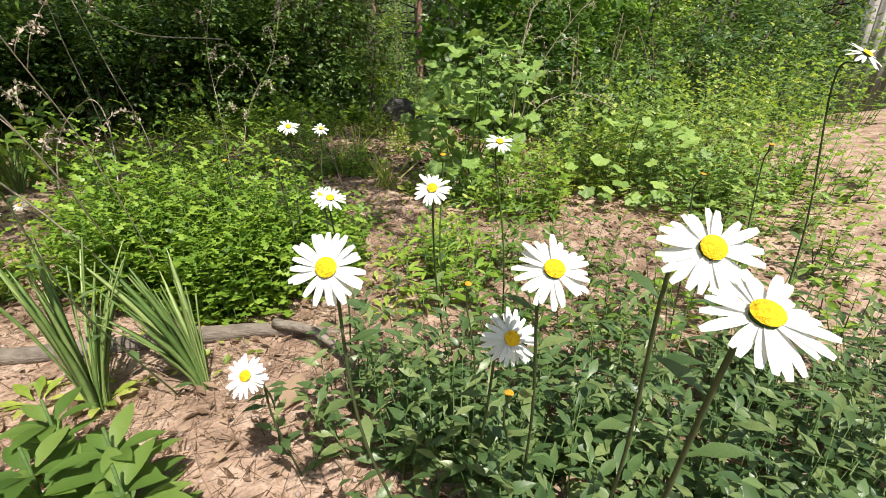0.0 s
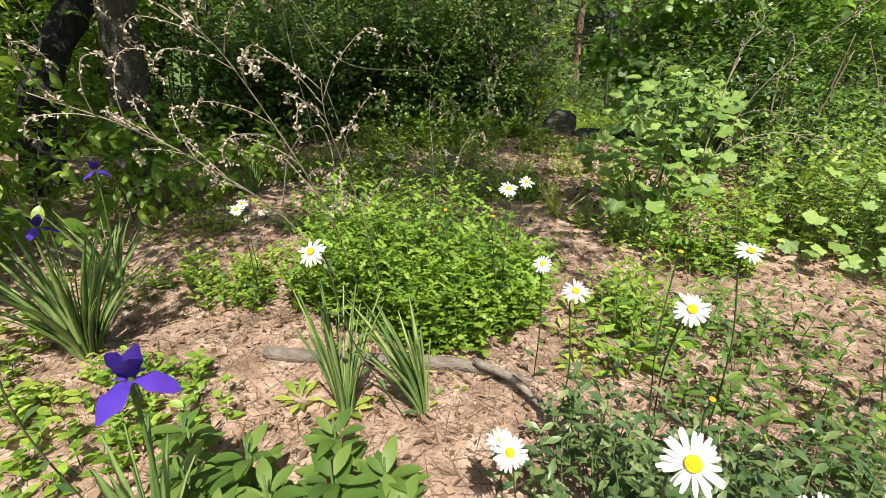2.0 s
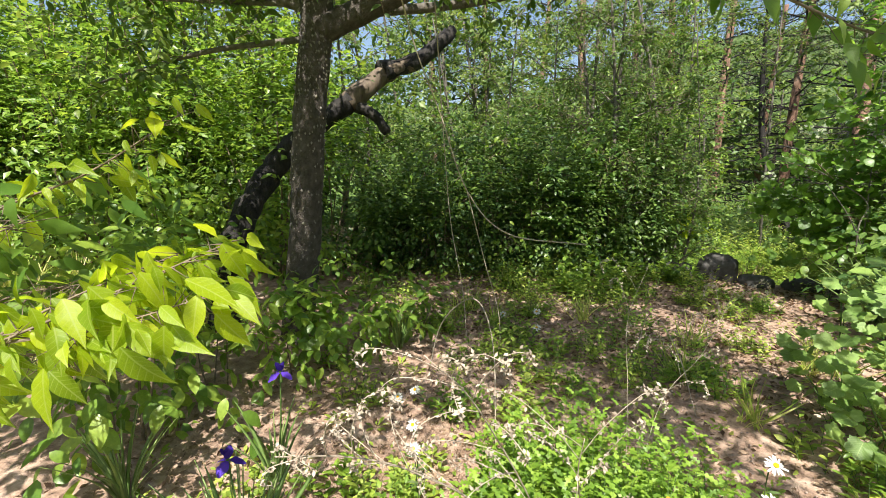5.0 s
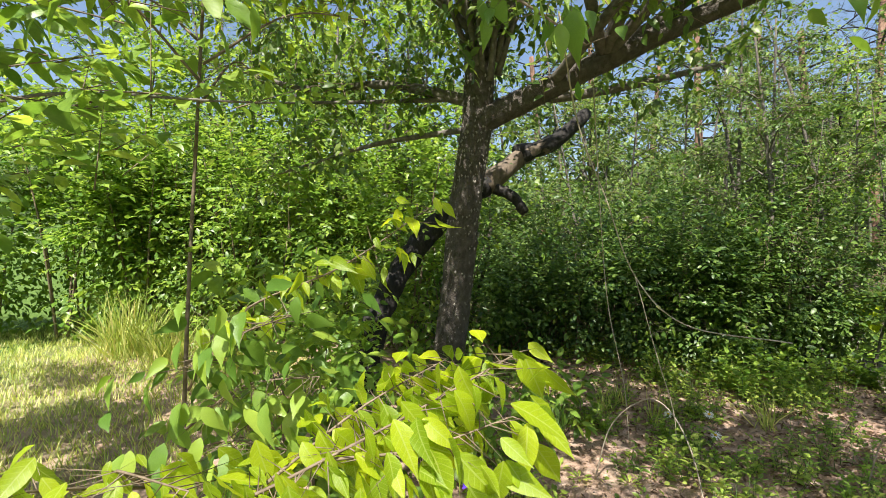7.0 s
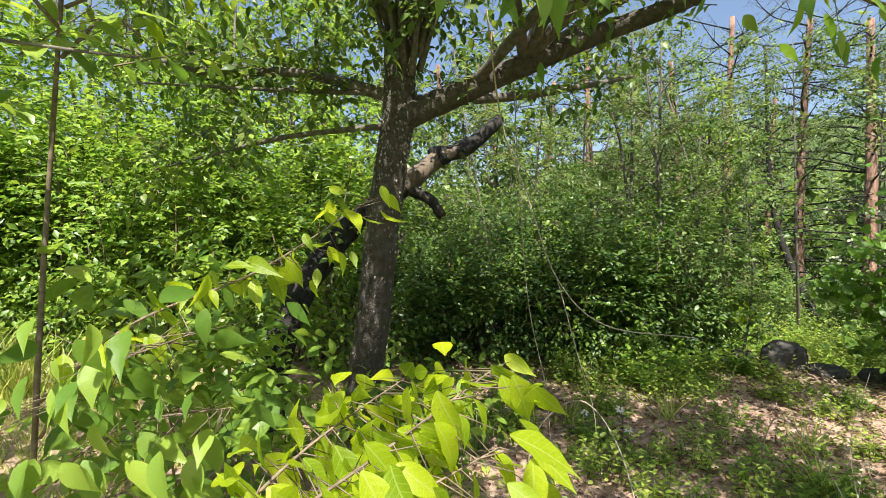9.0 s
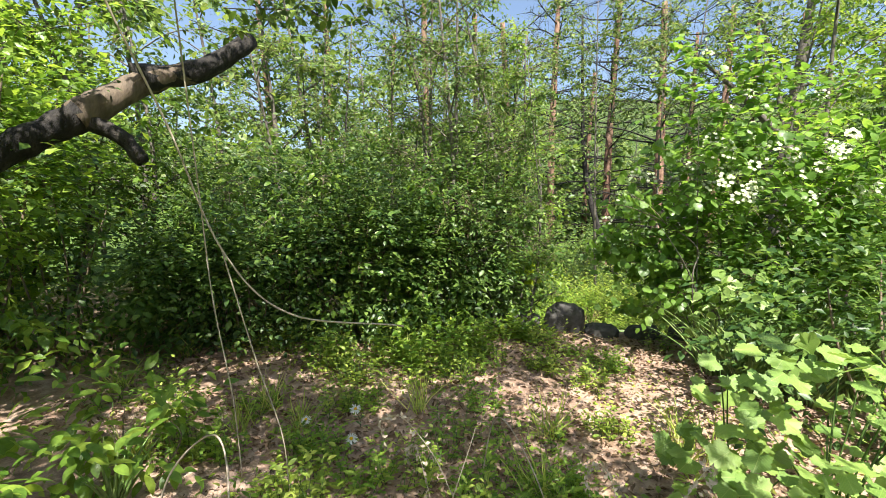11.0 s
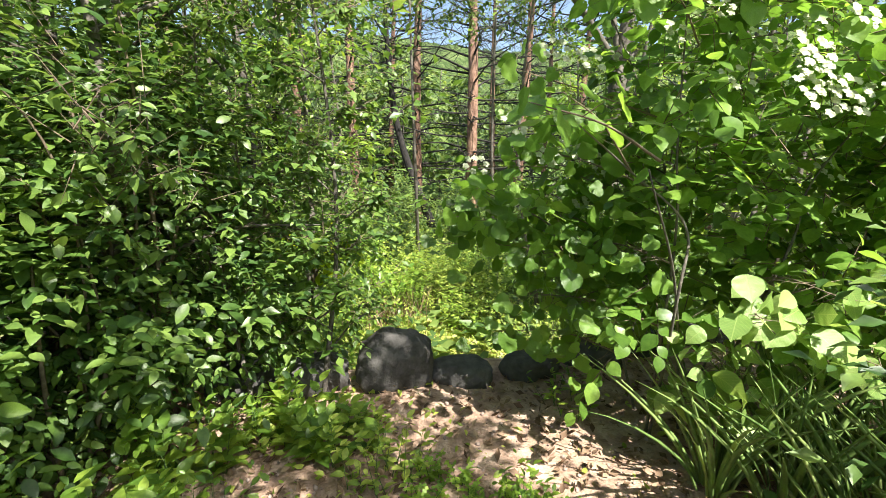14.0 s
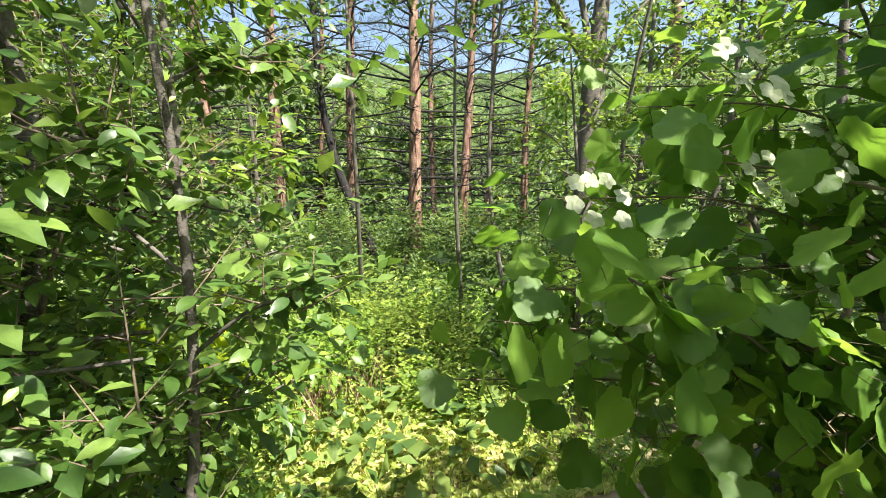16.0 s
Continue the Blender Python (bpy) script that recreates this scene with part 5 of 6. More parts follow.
def build_beds():
    # the bright mound
    rng = np.random.default_rng(81)
    for i, (x, y, r, h, n) in enumerate(((-0.98, 1.74, 0.40, 0.66, 240), (-0.74, 1.62, 0.30, 0.46, 140), (-1.22, 1.66, 0.28, 0.46, 140), (-0.55, 1.78, 0.2, 0.36, 70))):
        leafy_stalks("chrysanthemum", "bushy bright-green chrysanthemum mound with lobed leaves", "plant", (x, y), r, n, h, LEAF_MOUND, LEAF_LOBED, 0.062, 500 + i, 15, "chrysanthemum mound")
    # daisy foliage
    k = 0
    for x, y in ((0.22, 0.62), (0.45, 0.55), (0.68, 0.62), (0.92, 0.66), (0.12, 0.82), (0.36, 0.85), (0.62, 0.9), (0.9, 0.95), (1.2, 0.9), (1.15, 0.62), (0.02, 0.7), (0.45, 0.33), (0.7, 0.4), (-0.12, 0.86)):
        leafy_stalks("daisy_foliage", "dark-green leafy daisy stems without flowers", "plant", (x, y), 0.17, 34, 0.30 + 0.08 * rng.random(), LEAF_DAISY, LEAF_SPOON, 0.06, 520 + k, 10, "daisy foliage")
        k += 1
    for x, y, h in ((0.42, 1.35, 0.35), (0.75, 1.4, 0.4), (1.1, 1.35, 0.4), (1.45, 1.25, 0.4), (0.25, 1.7, 0.3), (0.05, 1.75, 0.34), (0.6, 1.75, 0.3), (1.6, 1.8, 0.35), (1.2, 1.9, 0.3), (-0.02, 1.5, 0.25), (0.3, 1.15, 0.3)):
        leafy_stalks("weed", "upright yellow-green weed with narrow leaves", "plant", (x, y), 0.2, 12, h + 0.06, LEAF_MOUND if k % 2 else LEAF_BROAD, LEAF_LANCE, 0.068, 540 + k, 9, "bed weeds", 0.15)
        k += 1
    for i, (x, y) in enumerate(((-1.55, 0.5), (-1.75, 0.7), (-1.95, 0.5), (-2.15, 0.62), (-1.4, 0.75), (-2.35, 0.9), (-1.6, 0.9), (-2.5, 1.25), (-2.2, 1.5), (-1.85, 1.75))):
        leafy_stalks("weed", "low leafy green weed in the sunny soil", "plant", (x, y), 0.16, 16, 0.15, WEED if i % 2 else LEAF_MOUND, LEAF_OVAL, 0.055, 580 + i, 6, "sunny weeds", 0.3)
    # broad-leaved plants beside the path
    mesh_seed = 0
    for x, y in ((-0.74, 0.60), (-0.86, 0.52), (-0.62, 0.64), (-0.98, 0.60), (-0.80, 0.72), (-1.08, 0.5), (-0.55, 0.56), (-0.7, 0.46), (-0.92, 0.42), (-1.2, 0.62)):
        rosette("broadleaf_plant", "low plant with paired pointed mid-green leaves", "plant", (x, y), 6, 0.105, LEAF_BROAD, leaf_shape((0.03, 0.13, 0.19, 0.205, 0.18, 0.11, 0.0), 0.25, 0.35), 600 + mesh_seed, 0.25, 4, 0.05, 0.012, "broad-leaved plants")
        mesh_seed += 1
    # vines with large toothed leaves
    for i, (x, y, h, r, n) in enumerate(((0.24, 3.28, 1.14, 0.36, 120), (0.16, 2.95, 0.78, 0.28, 70), (0.02, 3.55, 0.9, 0.26, 60), (0.5, 3.7, 1.0, 0.36, 60), (1.15, 2.85, 0.6, 0.4, 60))):
        rng2 = np.random.default_rng(620 + i)
        ob = thing("wild_vine", (x, y, float(height(x, y))), "climbing vine plant with large toothed pale-green leaves", "plant", "wild vines")
        d = sphere_dirs(rng2, n)
        p = np.array((x, y, h * 0.52)) + d * np.array((r, r, h * 0.46)) * (0.7 + 0.3 * rng2.random((n, 1)))
        p[:, 2] = np.maximum(p[:, 2], height(p[:, 0], p[:, 1]) + 0.05)
        out = d * [1, 1, 0.2] + [0, -0.5, -0.35] + rng2.normal(0, 0.3, (n, 3))
        place_objects("leaf", [to_mesh("leaf", *LEAF_PALM, LEAF_VINE), to_mesh("leaf", *palm_leaf(5, 3, 0.02), LEAF_VINE)], ob, p, out, np.array((0.1, -0.5, 0.8)) + d * 0.4 + rng2.normal(0, 0.25, (n, 3)), 0.10 * (0.6 + 0.6 * rng2.random(n)))
        for j in range(6):
            e = p[j * 5 % n]
            part("stem", tube(curve(((x + 0.03 * j - 0.08, y, float(height(x, y)) - 0.02), ((x + e[0]) / 2, (y + e[1]) / 2, e[2] * 0.6), tuple(e)), 6), 0.005, 0.003, 5), STEM_GREEN, ob)
    # mugwort and shrubs on the east side
    for i, (x, y, h, r, n) in enumerate(((0.45, 2.6, 0.5, 0.25, 60), (1.2, 3.5, 0.9, 0.4, 90), (1.8, 3.3, 0.8, 0.45, 90), (2.3, 2.9, 0.6, 0.4, 70), (1.7, 2.5, 0.5, 0.35, 60), (2.6, 4.2, 1.0, 0.6, 120), (3.6, 4.6, 0.9, 0.6, 120), (1.5, 2.9, 0.75, 0.35, 80), (0.95, 3.05, 0.72, 0.3, 70), (1.5, 4.0, 1.0, 0.45, 90), (2.1, 3.7, 0.9, 0.4, 80))):
        leafy_stalks("mugwort", "tall bright-green mugwort with feathery leaves", "plant", (x, y), r, int(n * 0.8), h, (LEAF_MOUND, LEAF_VINE, WEED)[i % 3], LEAF_LOBED, 0.075, 640 + i, 10, "mugwort")
    for i, (x, y) in enumerate(((2.4, 5.2), (3.3, 5.6), (1.3, 4.6), (4.3, 6.2))):
        shrub("shrub", "dark-green shrub with narrow leaves in the shade", "shrub", (x, y), (0.65, 0.6, 0.7), 0.7, 380, 8, 0.07, LEAF_THICKET, 660 + i, LEAF_SMALL, 0.3, group="east shrubs")
    # small low weeds in the soil
    pts = rng.random((60, 2)) * [3.2, 3.4] + [-3.2, 0.9]
    for i, (x, y) in enumerate(pts):
        if (-1.5 < x < -0.4 and 1.2 < y < 2.2) or (-0.55 < x < -0.1 and y < 1.2):
            continue
        rosette("seedling", "small weed rosette in bare soil", "plant", (float(x), float(y)), 8, 0.07, WEED, LEAF_SPOON, 700 + i, 0.45, group="seedlings", each=False)
    for i, (x, y, h) in enumerate(((-0.02, 1.82, 0.3), (0.1, 1.95, 0.32), (-1.9, 1.55, 0.22), (-1.75, 1.45, 0.2), (-1.55, 3.6, 0.3), (-1.1, 3.4, 0.25), (-0.6, 3.5, 0.25), (-2.9, 3.6, 0.35), (-2.3, 4.3, 0.35), (-1.3, 4.6, 0.3), (-3.4, 3.9, 0.4), (-0.5, 5.2, 0.22), (-0.2, 5.7, 0.25), (-0.9, 5.6, 0.22), (-1.6, 5.2, 0.45), (-1.35, 5.6, 0.5), (-2.4, 4.9, 0.4), (-0.4, 4.4, 0.2), (-2.0, 2.4, 0.25), (-2.6, 2.2, 0.3))):
        leafy_stalks("weed", "low green weed on the shaded soil", "plant", (x, y), 0.16, 26, h, WEED if i % 3 else LEAF_SAPLING, LEAF_OVAL, 0.05, 760 + i, 7, "soil weeds", 0.2)


build_beds()


build_thicket_front()


def build_soil_weeds():
    rng = np.random.default_rng(87)
    k = 0
    while k < 70:
        x, y = rng.uniform(-4.4, 0.6), rng.uniform(2.3, 6.6)
        if -1.0 < x < -0.3 and 3.0 < y < 6.2:
            if rng.random() < 0.6:
                continue
        tall = 0.14 + 0.2 * rng.random() + (0.15 if y > 4.6 and x < -1.6 else 0)
        leafy_stalks("weed", "low green weed on the shaded soil", "plant", (x, y), 0.14 + 0.12 * rng.random(), 20, tall, (WEED, LEAF_SAPLING, LEAF_MOUND)[k % 3], (LEAF_OVAL, LEAF_LANCE, LEAF_LOBED)[k % 3], 0.06, 1760 + k, 6, "soil weeds", 0.25)
        k += 1
    for i in range(26):
        x, y = rng.uniform(-4.6, 0.8), rng.uniform(3.0, 6.7)
        n = 34
        ob = thing("grass_tuft", (x, y, float(height(x, y))), "small tuft of green grass on the soil", "grass", "grass tufts")
        p = np.stack((x + rng.normal(0, 0.04, n), y + rng.normal(0, 0.04, n), np.full(n, float(height(x, y)))), 1)
        part("blade_growth", place(leaf_shape((0.014, 0.018, 0.012, 0.0), 0.1, 0.5), p, np.stack((rng.normal(0, 0.45, n), rng.normal(0, 0.45, n), np.ones(n)), 1), sphere_dirs(rng, n), 0.28 * (0.4 + 0.8 * rng.random(n))), GRASS, ob, kind="stuff")


build_soil_weeds()


def build_viburnum():
    """The flowering shrub on the east side of the way out, with branches that reach over it."""
    rng = np.random.default_rng(91)
    leaf = [to_mesh("leaf", *palm_leaf(3, 5, 0.02 + 0.05 * i), LEAF_VIBURNUM) for i in range(3)]
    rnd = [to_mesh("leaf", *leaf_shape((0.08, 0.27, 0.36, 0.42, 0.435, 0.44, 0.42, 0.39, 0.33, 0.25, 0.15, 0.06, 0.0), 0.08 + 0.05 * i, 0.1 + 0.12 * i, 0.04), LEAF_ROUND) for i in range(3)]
    z0 = float(height(0.8, 6.3))
    ob = thing("viburnum_shrub", (0.8, 6.3, z0), "tall viburnum with broad toothed leaves and white flower heads", "shrub")
    stems = (((0.6, 6.2, -0.05), (0.53, 6.04, 1.06), (0.52, 6.08, 1.54), (0.49, 6.08, 2.4)), ((0.95, 6.3, -0.05), (1.07, 6.0, 1.0), (1.14, 5.99, 1.35), (1.35, 5.85, 1.8)),
             ((0.62, 6.2, -0.05), (0.46, 5.9, 0.88), (0.51, 5.96, 1.17), (0.23, 5.95, 1.4), (-0.15, 5.8, 1.62)), ((0.7, 6.4, -0.05), (0.45, 6.5, 0.8), (0.15, 6.5, 1.1), (-0.2, 6.52, 1.28)),
             ((0.9, 6.5, -0.05), (0.9, 6.6, 1.2), (0.7, 6.8, 2.0), (0.3, 6.9, 2.7)), ((1.0, 6.4, -0.05), (1.4, 6.5, 1.0), (1.8, 6.5, 2.2)), ((0.8, 6.2, 0.0), (0.45, 5.9, 0.9), (0.1, 5.65, 1.42)))
    allp = []
    for pts in stems:
        ln = curve(pts, 8)
        part("stem", tube(ln, 0.008, 0.003, 7, 0.1, rng), BARK_GREY, ob)
        allp.append(ln[8:])
    # near leaves, one by one
    b = branch_with_leaves
    b(ob, ((0.35, 6.45, 1.0), (0.1, 6.5, 1.2), (-0.22, 6.58, 1.30)), 0.005, leaf, 80, 0.09, 1, droop=0.6, spread=0.06, from_s=0.1)
    b(ob, ((0.35, 6.5, 0.9), (0.05, 6.62, 1.08), (-0.30, 6.80, 1.12)), 0.005, leaf, 80, 0.09, 2, droop=0.6, spread=0.06, from_s=0.1)
    b(ob, ((0.23, 5.95, 1.4), (0.05, 5.88, 1.58), (-0.12, 5.85, 1.68)), 0.005, leaf, 18, 0.10, 3, droop=0.4, spread=0.05, from_s=0.1)
    b(ob, ((0.1, 5.6, 1.45), (-0.15, 5.5, 1.55), (-0.38, 5.46, 1.60)), 0.005, leaf, 7, 0.12, 4, droop=0.35, spread=0.03, from_s=0.5)
    b(ob, ((0.5, 6.0, 1.0), (0.35, 6.25, 1.05), (0.12, 6.4, 0.98)), 0.005, leaf, 70, 0.095, 5, droop=0.6, spread=0.08, from_s=0.1)
    b(ob, ((0.5, 6.0, 0.7), (0.3, 6.3, 0.75), (0.05, 6.55, 0.72)), 0.005, leaf, 70, 0.095, 6, droop=0.6, spread=0.08, from_s=0.1)
    b(ob, ((0.5, 6.1, 1.6), (0.2, 6.5, 1.8), (-0.1, 6.8, 1.95)), 0.005, leaf, 14, 0.09, 7, droop=0.5, spread=0.08, from_s=0.1)
    b(ob, ((0.5, 6.1, 1.3), (0.25, 6.5, 1.45), (0.0, 6.8, 1.5)), 0.005, leaf, 34, 0.09, 8, droop=0.5, spread=0.08, from_s=0.1)
    b(ob, ((0.5, 6.2, 0.45), (0.25, 6.5, 0.5), (-0.05, 6.7, 0.45)), 0.005, leaf, 60, 0.105, 9, droop=0.5, spread=0.08, from_s=0.1)
    b(ob, ((0.55, 6.05, 1.9), (0.35, 5.95, 2.05), (0.1, 5.9, 2.1)), 0.005, leaf, 36, 0.10, 10, droop=0.5, spread=0.08, from_s=0.1)
    # low boughs that hang over the way out
    for i, (x, y, z, n) in enumerate(((-0.20, 6.80, 1.40, 40), (-0.42, 6.90, 0.95, 34), (-0.08, 6.68, 1.05, 46), (-0.28, 6.86, 1.18, 40), (0.06, 6.72, 0.80, 46), (0.16, 6.62, 1.25, 46), (0.30, 6.62, 1.55, 40), (0.34, 6.70, 1.02, 46), (0.10, 6.86, 1.62, 30), (0.42, 6.45, 1.75, 30))):
        b(ob, ((0.72, 6.42, z - 0.25), ((0.72 + x) / 2, (6.42 + y) / 2 + 0.03, z - 0.02), (x, y, z)), 0.005, leaf, int(n * 0.85), 0.108, 70 + i, droop=0.8, spread=0.08, from_s=0.15)
    # the sunlit round-leaved corner, its sun also put into a paler leaf green
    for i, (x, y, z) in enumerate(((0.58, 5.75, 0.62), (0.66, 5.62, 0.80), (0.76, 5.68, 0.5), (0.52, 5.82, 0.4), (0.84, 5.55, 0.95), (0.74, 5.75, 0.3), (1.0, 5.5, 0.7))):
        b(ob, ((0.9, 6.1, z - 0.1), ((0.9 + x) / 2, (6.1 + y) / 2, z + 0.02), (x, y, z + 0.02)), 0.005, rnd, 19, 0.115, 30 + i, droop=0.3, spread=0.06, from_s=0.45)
    # the bulk of its leaves
    c = np.array(((0.9, 6.45, 1.6), (1.35, 6.1, 1.5), (0.85, 6.0, 2.1), (1.6, 6.6, 2.2), (0.8, 6.3, 2.5), (1.2, 6.7, 0.8), (1.5, 5.9, 0.9), (1.6, 5.7, 1.7), (0.85, 6.4, 1.15), (1.3, 6.0, 1.2), (1.9, 5.9, 1.3), (2.0, 6.4, 1.8)))
    st, wy = [], []
    for q in c:
        p, w = bush_twigs(rng, q, (0.5, 0.45, 0.5), 80, 0.25, 0.3)
        st.append(p)
        wy.append(w)
    st, wy = np.concatenate(st), np.concatenate(wy)
    lp, ld, ln = on_twigs(rng, st, wy, 0.28, 6, 0.3)
    crown = part("crown", place(LEAF_WIDE, lp, ld, ln, 0.09 * (0.6 + 0.6 * rng.random(len(lp)))), LEAF_VIBURNUM, ob, kind="stuff")
    part("twig_growth", sprig_geo(rng, st, wy, 0.28 + 0 * st[:, 0], 0.003), TWIG, crown, kind="stuff")
    # white flower heads: a flat ring of five-petalled blooms
    five = leaf_shape((0.08, 0.36, 0.46, 0.34, 0.1), 0.1, 0.1)
    q = np.concatenate((st[rng.integers(0, len(st), 40)] + [0, 0, 0.12], np.array(((0.45, 6.05, 1.95), (0.55, 5.95, 2.02), (0.1, 6.1, 1.85), (-0.1, 6.4, 1.6), (-0.25, 6.55, 1.42), (-0.18, 6.55, 1.22), (-0.015, 6.5, 1.23), (0.12, 6.52, 1.45), (0.25, 6.5, 1.5), (0.38, 6.45, 1.42), (0.3, 6.5, 1.25), (0.0, 6.2, 1.9), (0.9, 5.8, 1.75), (1.1, 5.75, 1.7), (0.7, 5.9, 1.9))),
                        np.stack((rng.uniform(0.3, 1.7, 26), rng.uniform(5.5, 5.95, 26), rng.uniform(1.6, 2.3, 26)), 1)))
    for o in q:
        ps, ds = [], []
        for j in range(7):
            a, rr = 2 * math.pi * j / 7 + rng.normal(0, 0.15), 0.048 * (1 + 0.15 * rng.normal())
            ctr = o + np.array((rr * math.cos(a), 0.6 * rr * math.sin(a), 0.8 * rr * math.sin(a))) + rng.normal(0, 0.004, 3)
            for w in range(5):
                bb = 2 * math.pi * w / 5 + a
                ps.append(ctr)
                ds.append((math.cos(bb), 0.6 * math.sin(bb), 0.8 * math.sin(bb)))
        part("flower_head", place(five, np.array(ps), np.array(ds), np.tile([[-0.3, -0.8, 0.6]], (35, 1)) + rng.normal(0, 0.25, (35, 3)), 0.019), FLOWER_WHITE, ob, "flat white flower head")


build_viburnum()


def build_lilies():
    """Strap leaves at the foot of the viburnum."""
    for i, (x, y) in enumerate(((0.75, 5.55), (1.0, 5.7), (1.25, 5.5), (0.95, 5.35), (1.4, 5.75), (0.62, 5.75), (1.1, 5.15), (0.72, 5.25), (1.5, 5.4))):
        iris_clump((x, y), 34, 0.75, 0.62, 800 + i, "clump of arching strap-shaped lily leaves", wide=0.011)


build_lilies()


def stone(at, size, seed, label="rough grey field stone set on edge", sink=0.06, turn=0.0):
    rng = np.random.default_rng(seed)
    bm = bmesh.new()
    bmesh.ops.create_icosphere(bm, subdivisions=4, radius=0.5)
    off = rng.random(3) * 20
    for v in bm.verts:
        c = Vector((abs(v.co.x) ** 0.75 * (1 if v.co.x > 0 else -1), abs(v.co.y) ** 0.75 * (1 if v.co.y > 0 else -1), abs(v.co.z) ** 0.75 * (1 if v.co.z > 0 else -1))) * 0.80
        k = 1 + 0.20 * noise.noise(Vector(off) + v.co * 2.2) + 0.10 * noise.noise(Vector(off) + v.co * 6) + 0.05 * noise.noise(Vector(off) + v.co * 14)
        v.co = Vector((c.x * size[0], c.y * size[1], c.z * size[2])) * k
    me = bpy.data.meshes.new("stone")
    bm.to_mesh(me)
    bm.free()
    me.materials.append(STONE)
    me.polygons.foreach_set("use_smooth", [True] * len(me.polygons))
    ob = new("stone", me)
    z = float(height(at[0], at[1]))
    ob.matrix_world = pose(at[0], at[1], z + size[2] * 0.36 - sink, 0, 0, turn)
    return tagged(ob, label, "stone", "edging stones")


def build_stones():
    stone((-0.66, 6.93), (0.52, 0.30, 0.46), 1, "large upright grey stone at the end of the soil path")
    stone((-1.12, 6.98), (0.38, 0.26, 0.32), 2, turn=15)
    stone((-0.22, 6.95), (0.40, 0.30, 0.22), 3, "low flat grey edging stone in shade", turn=-8)
    stone((0.25, 6.95), (0.36, 0.3, 0.24), 4, "low flat grey edging stone in shade", turn=10)
    stone((0.72, 7.0), (0.42, 0.32, 0.24), 5, turn=-12)
    stone((1.2, 7.1), (0.42, 0.3, 0.3), 6, turn=5)
    stone((1.7, 7.15), (0.44, 0.32, 0.26), 7, turn=20)
    stone((-1.6, 7.0), (0.42, 0.32, 0.26), 8, turn=-6)


build_stones()


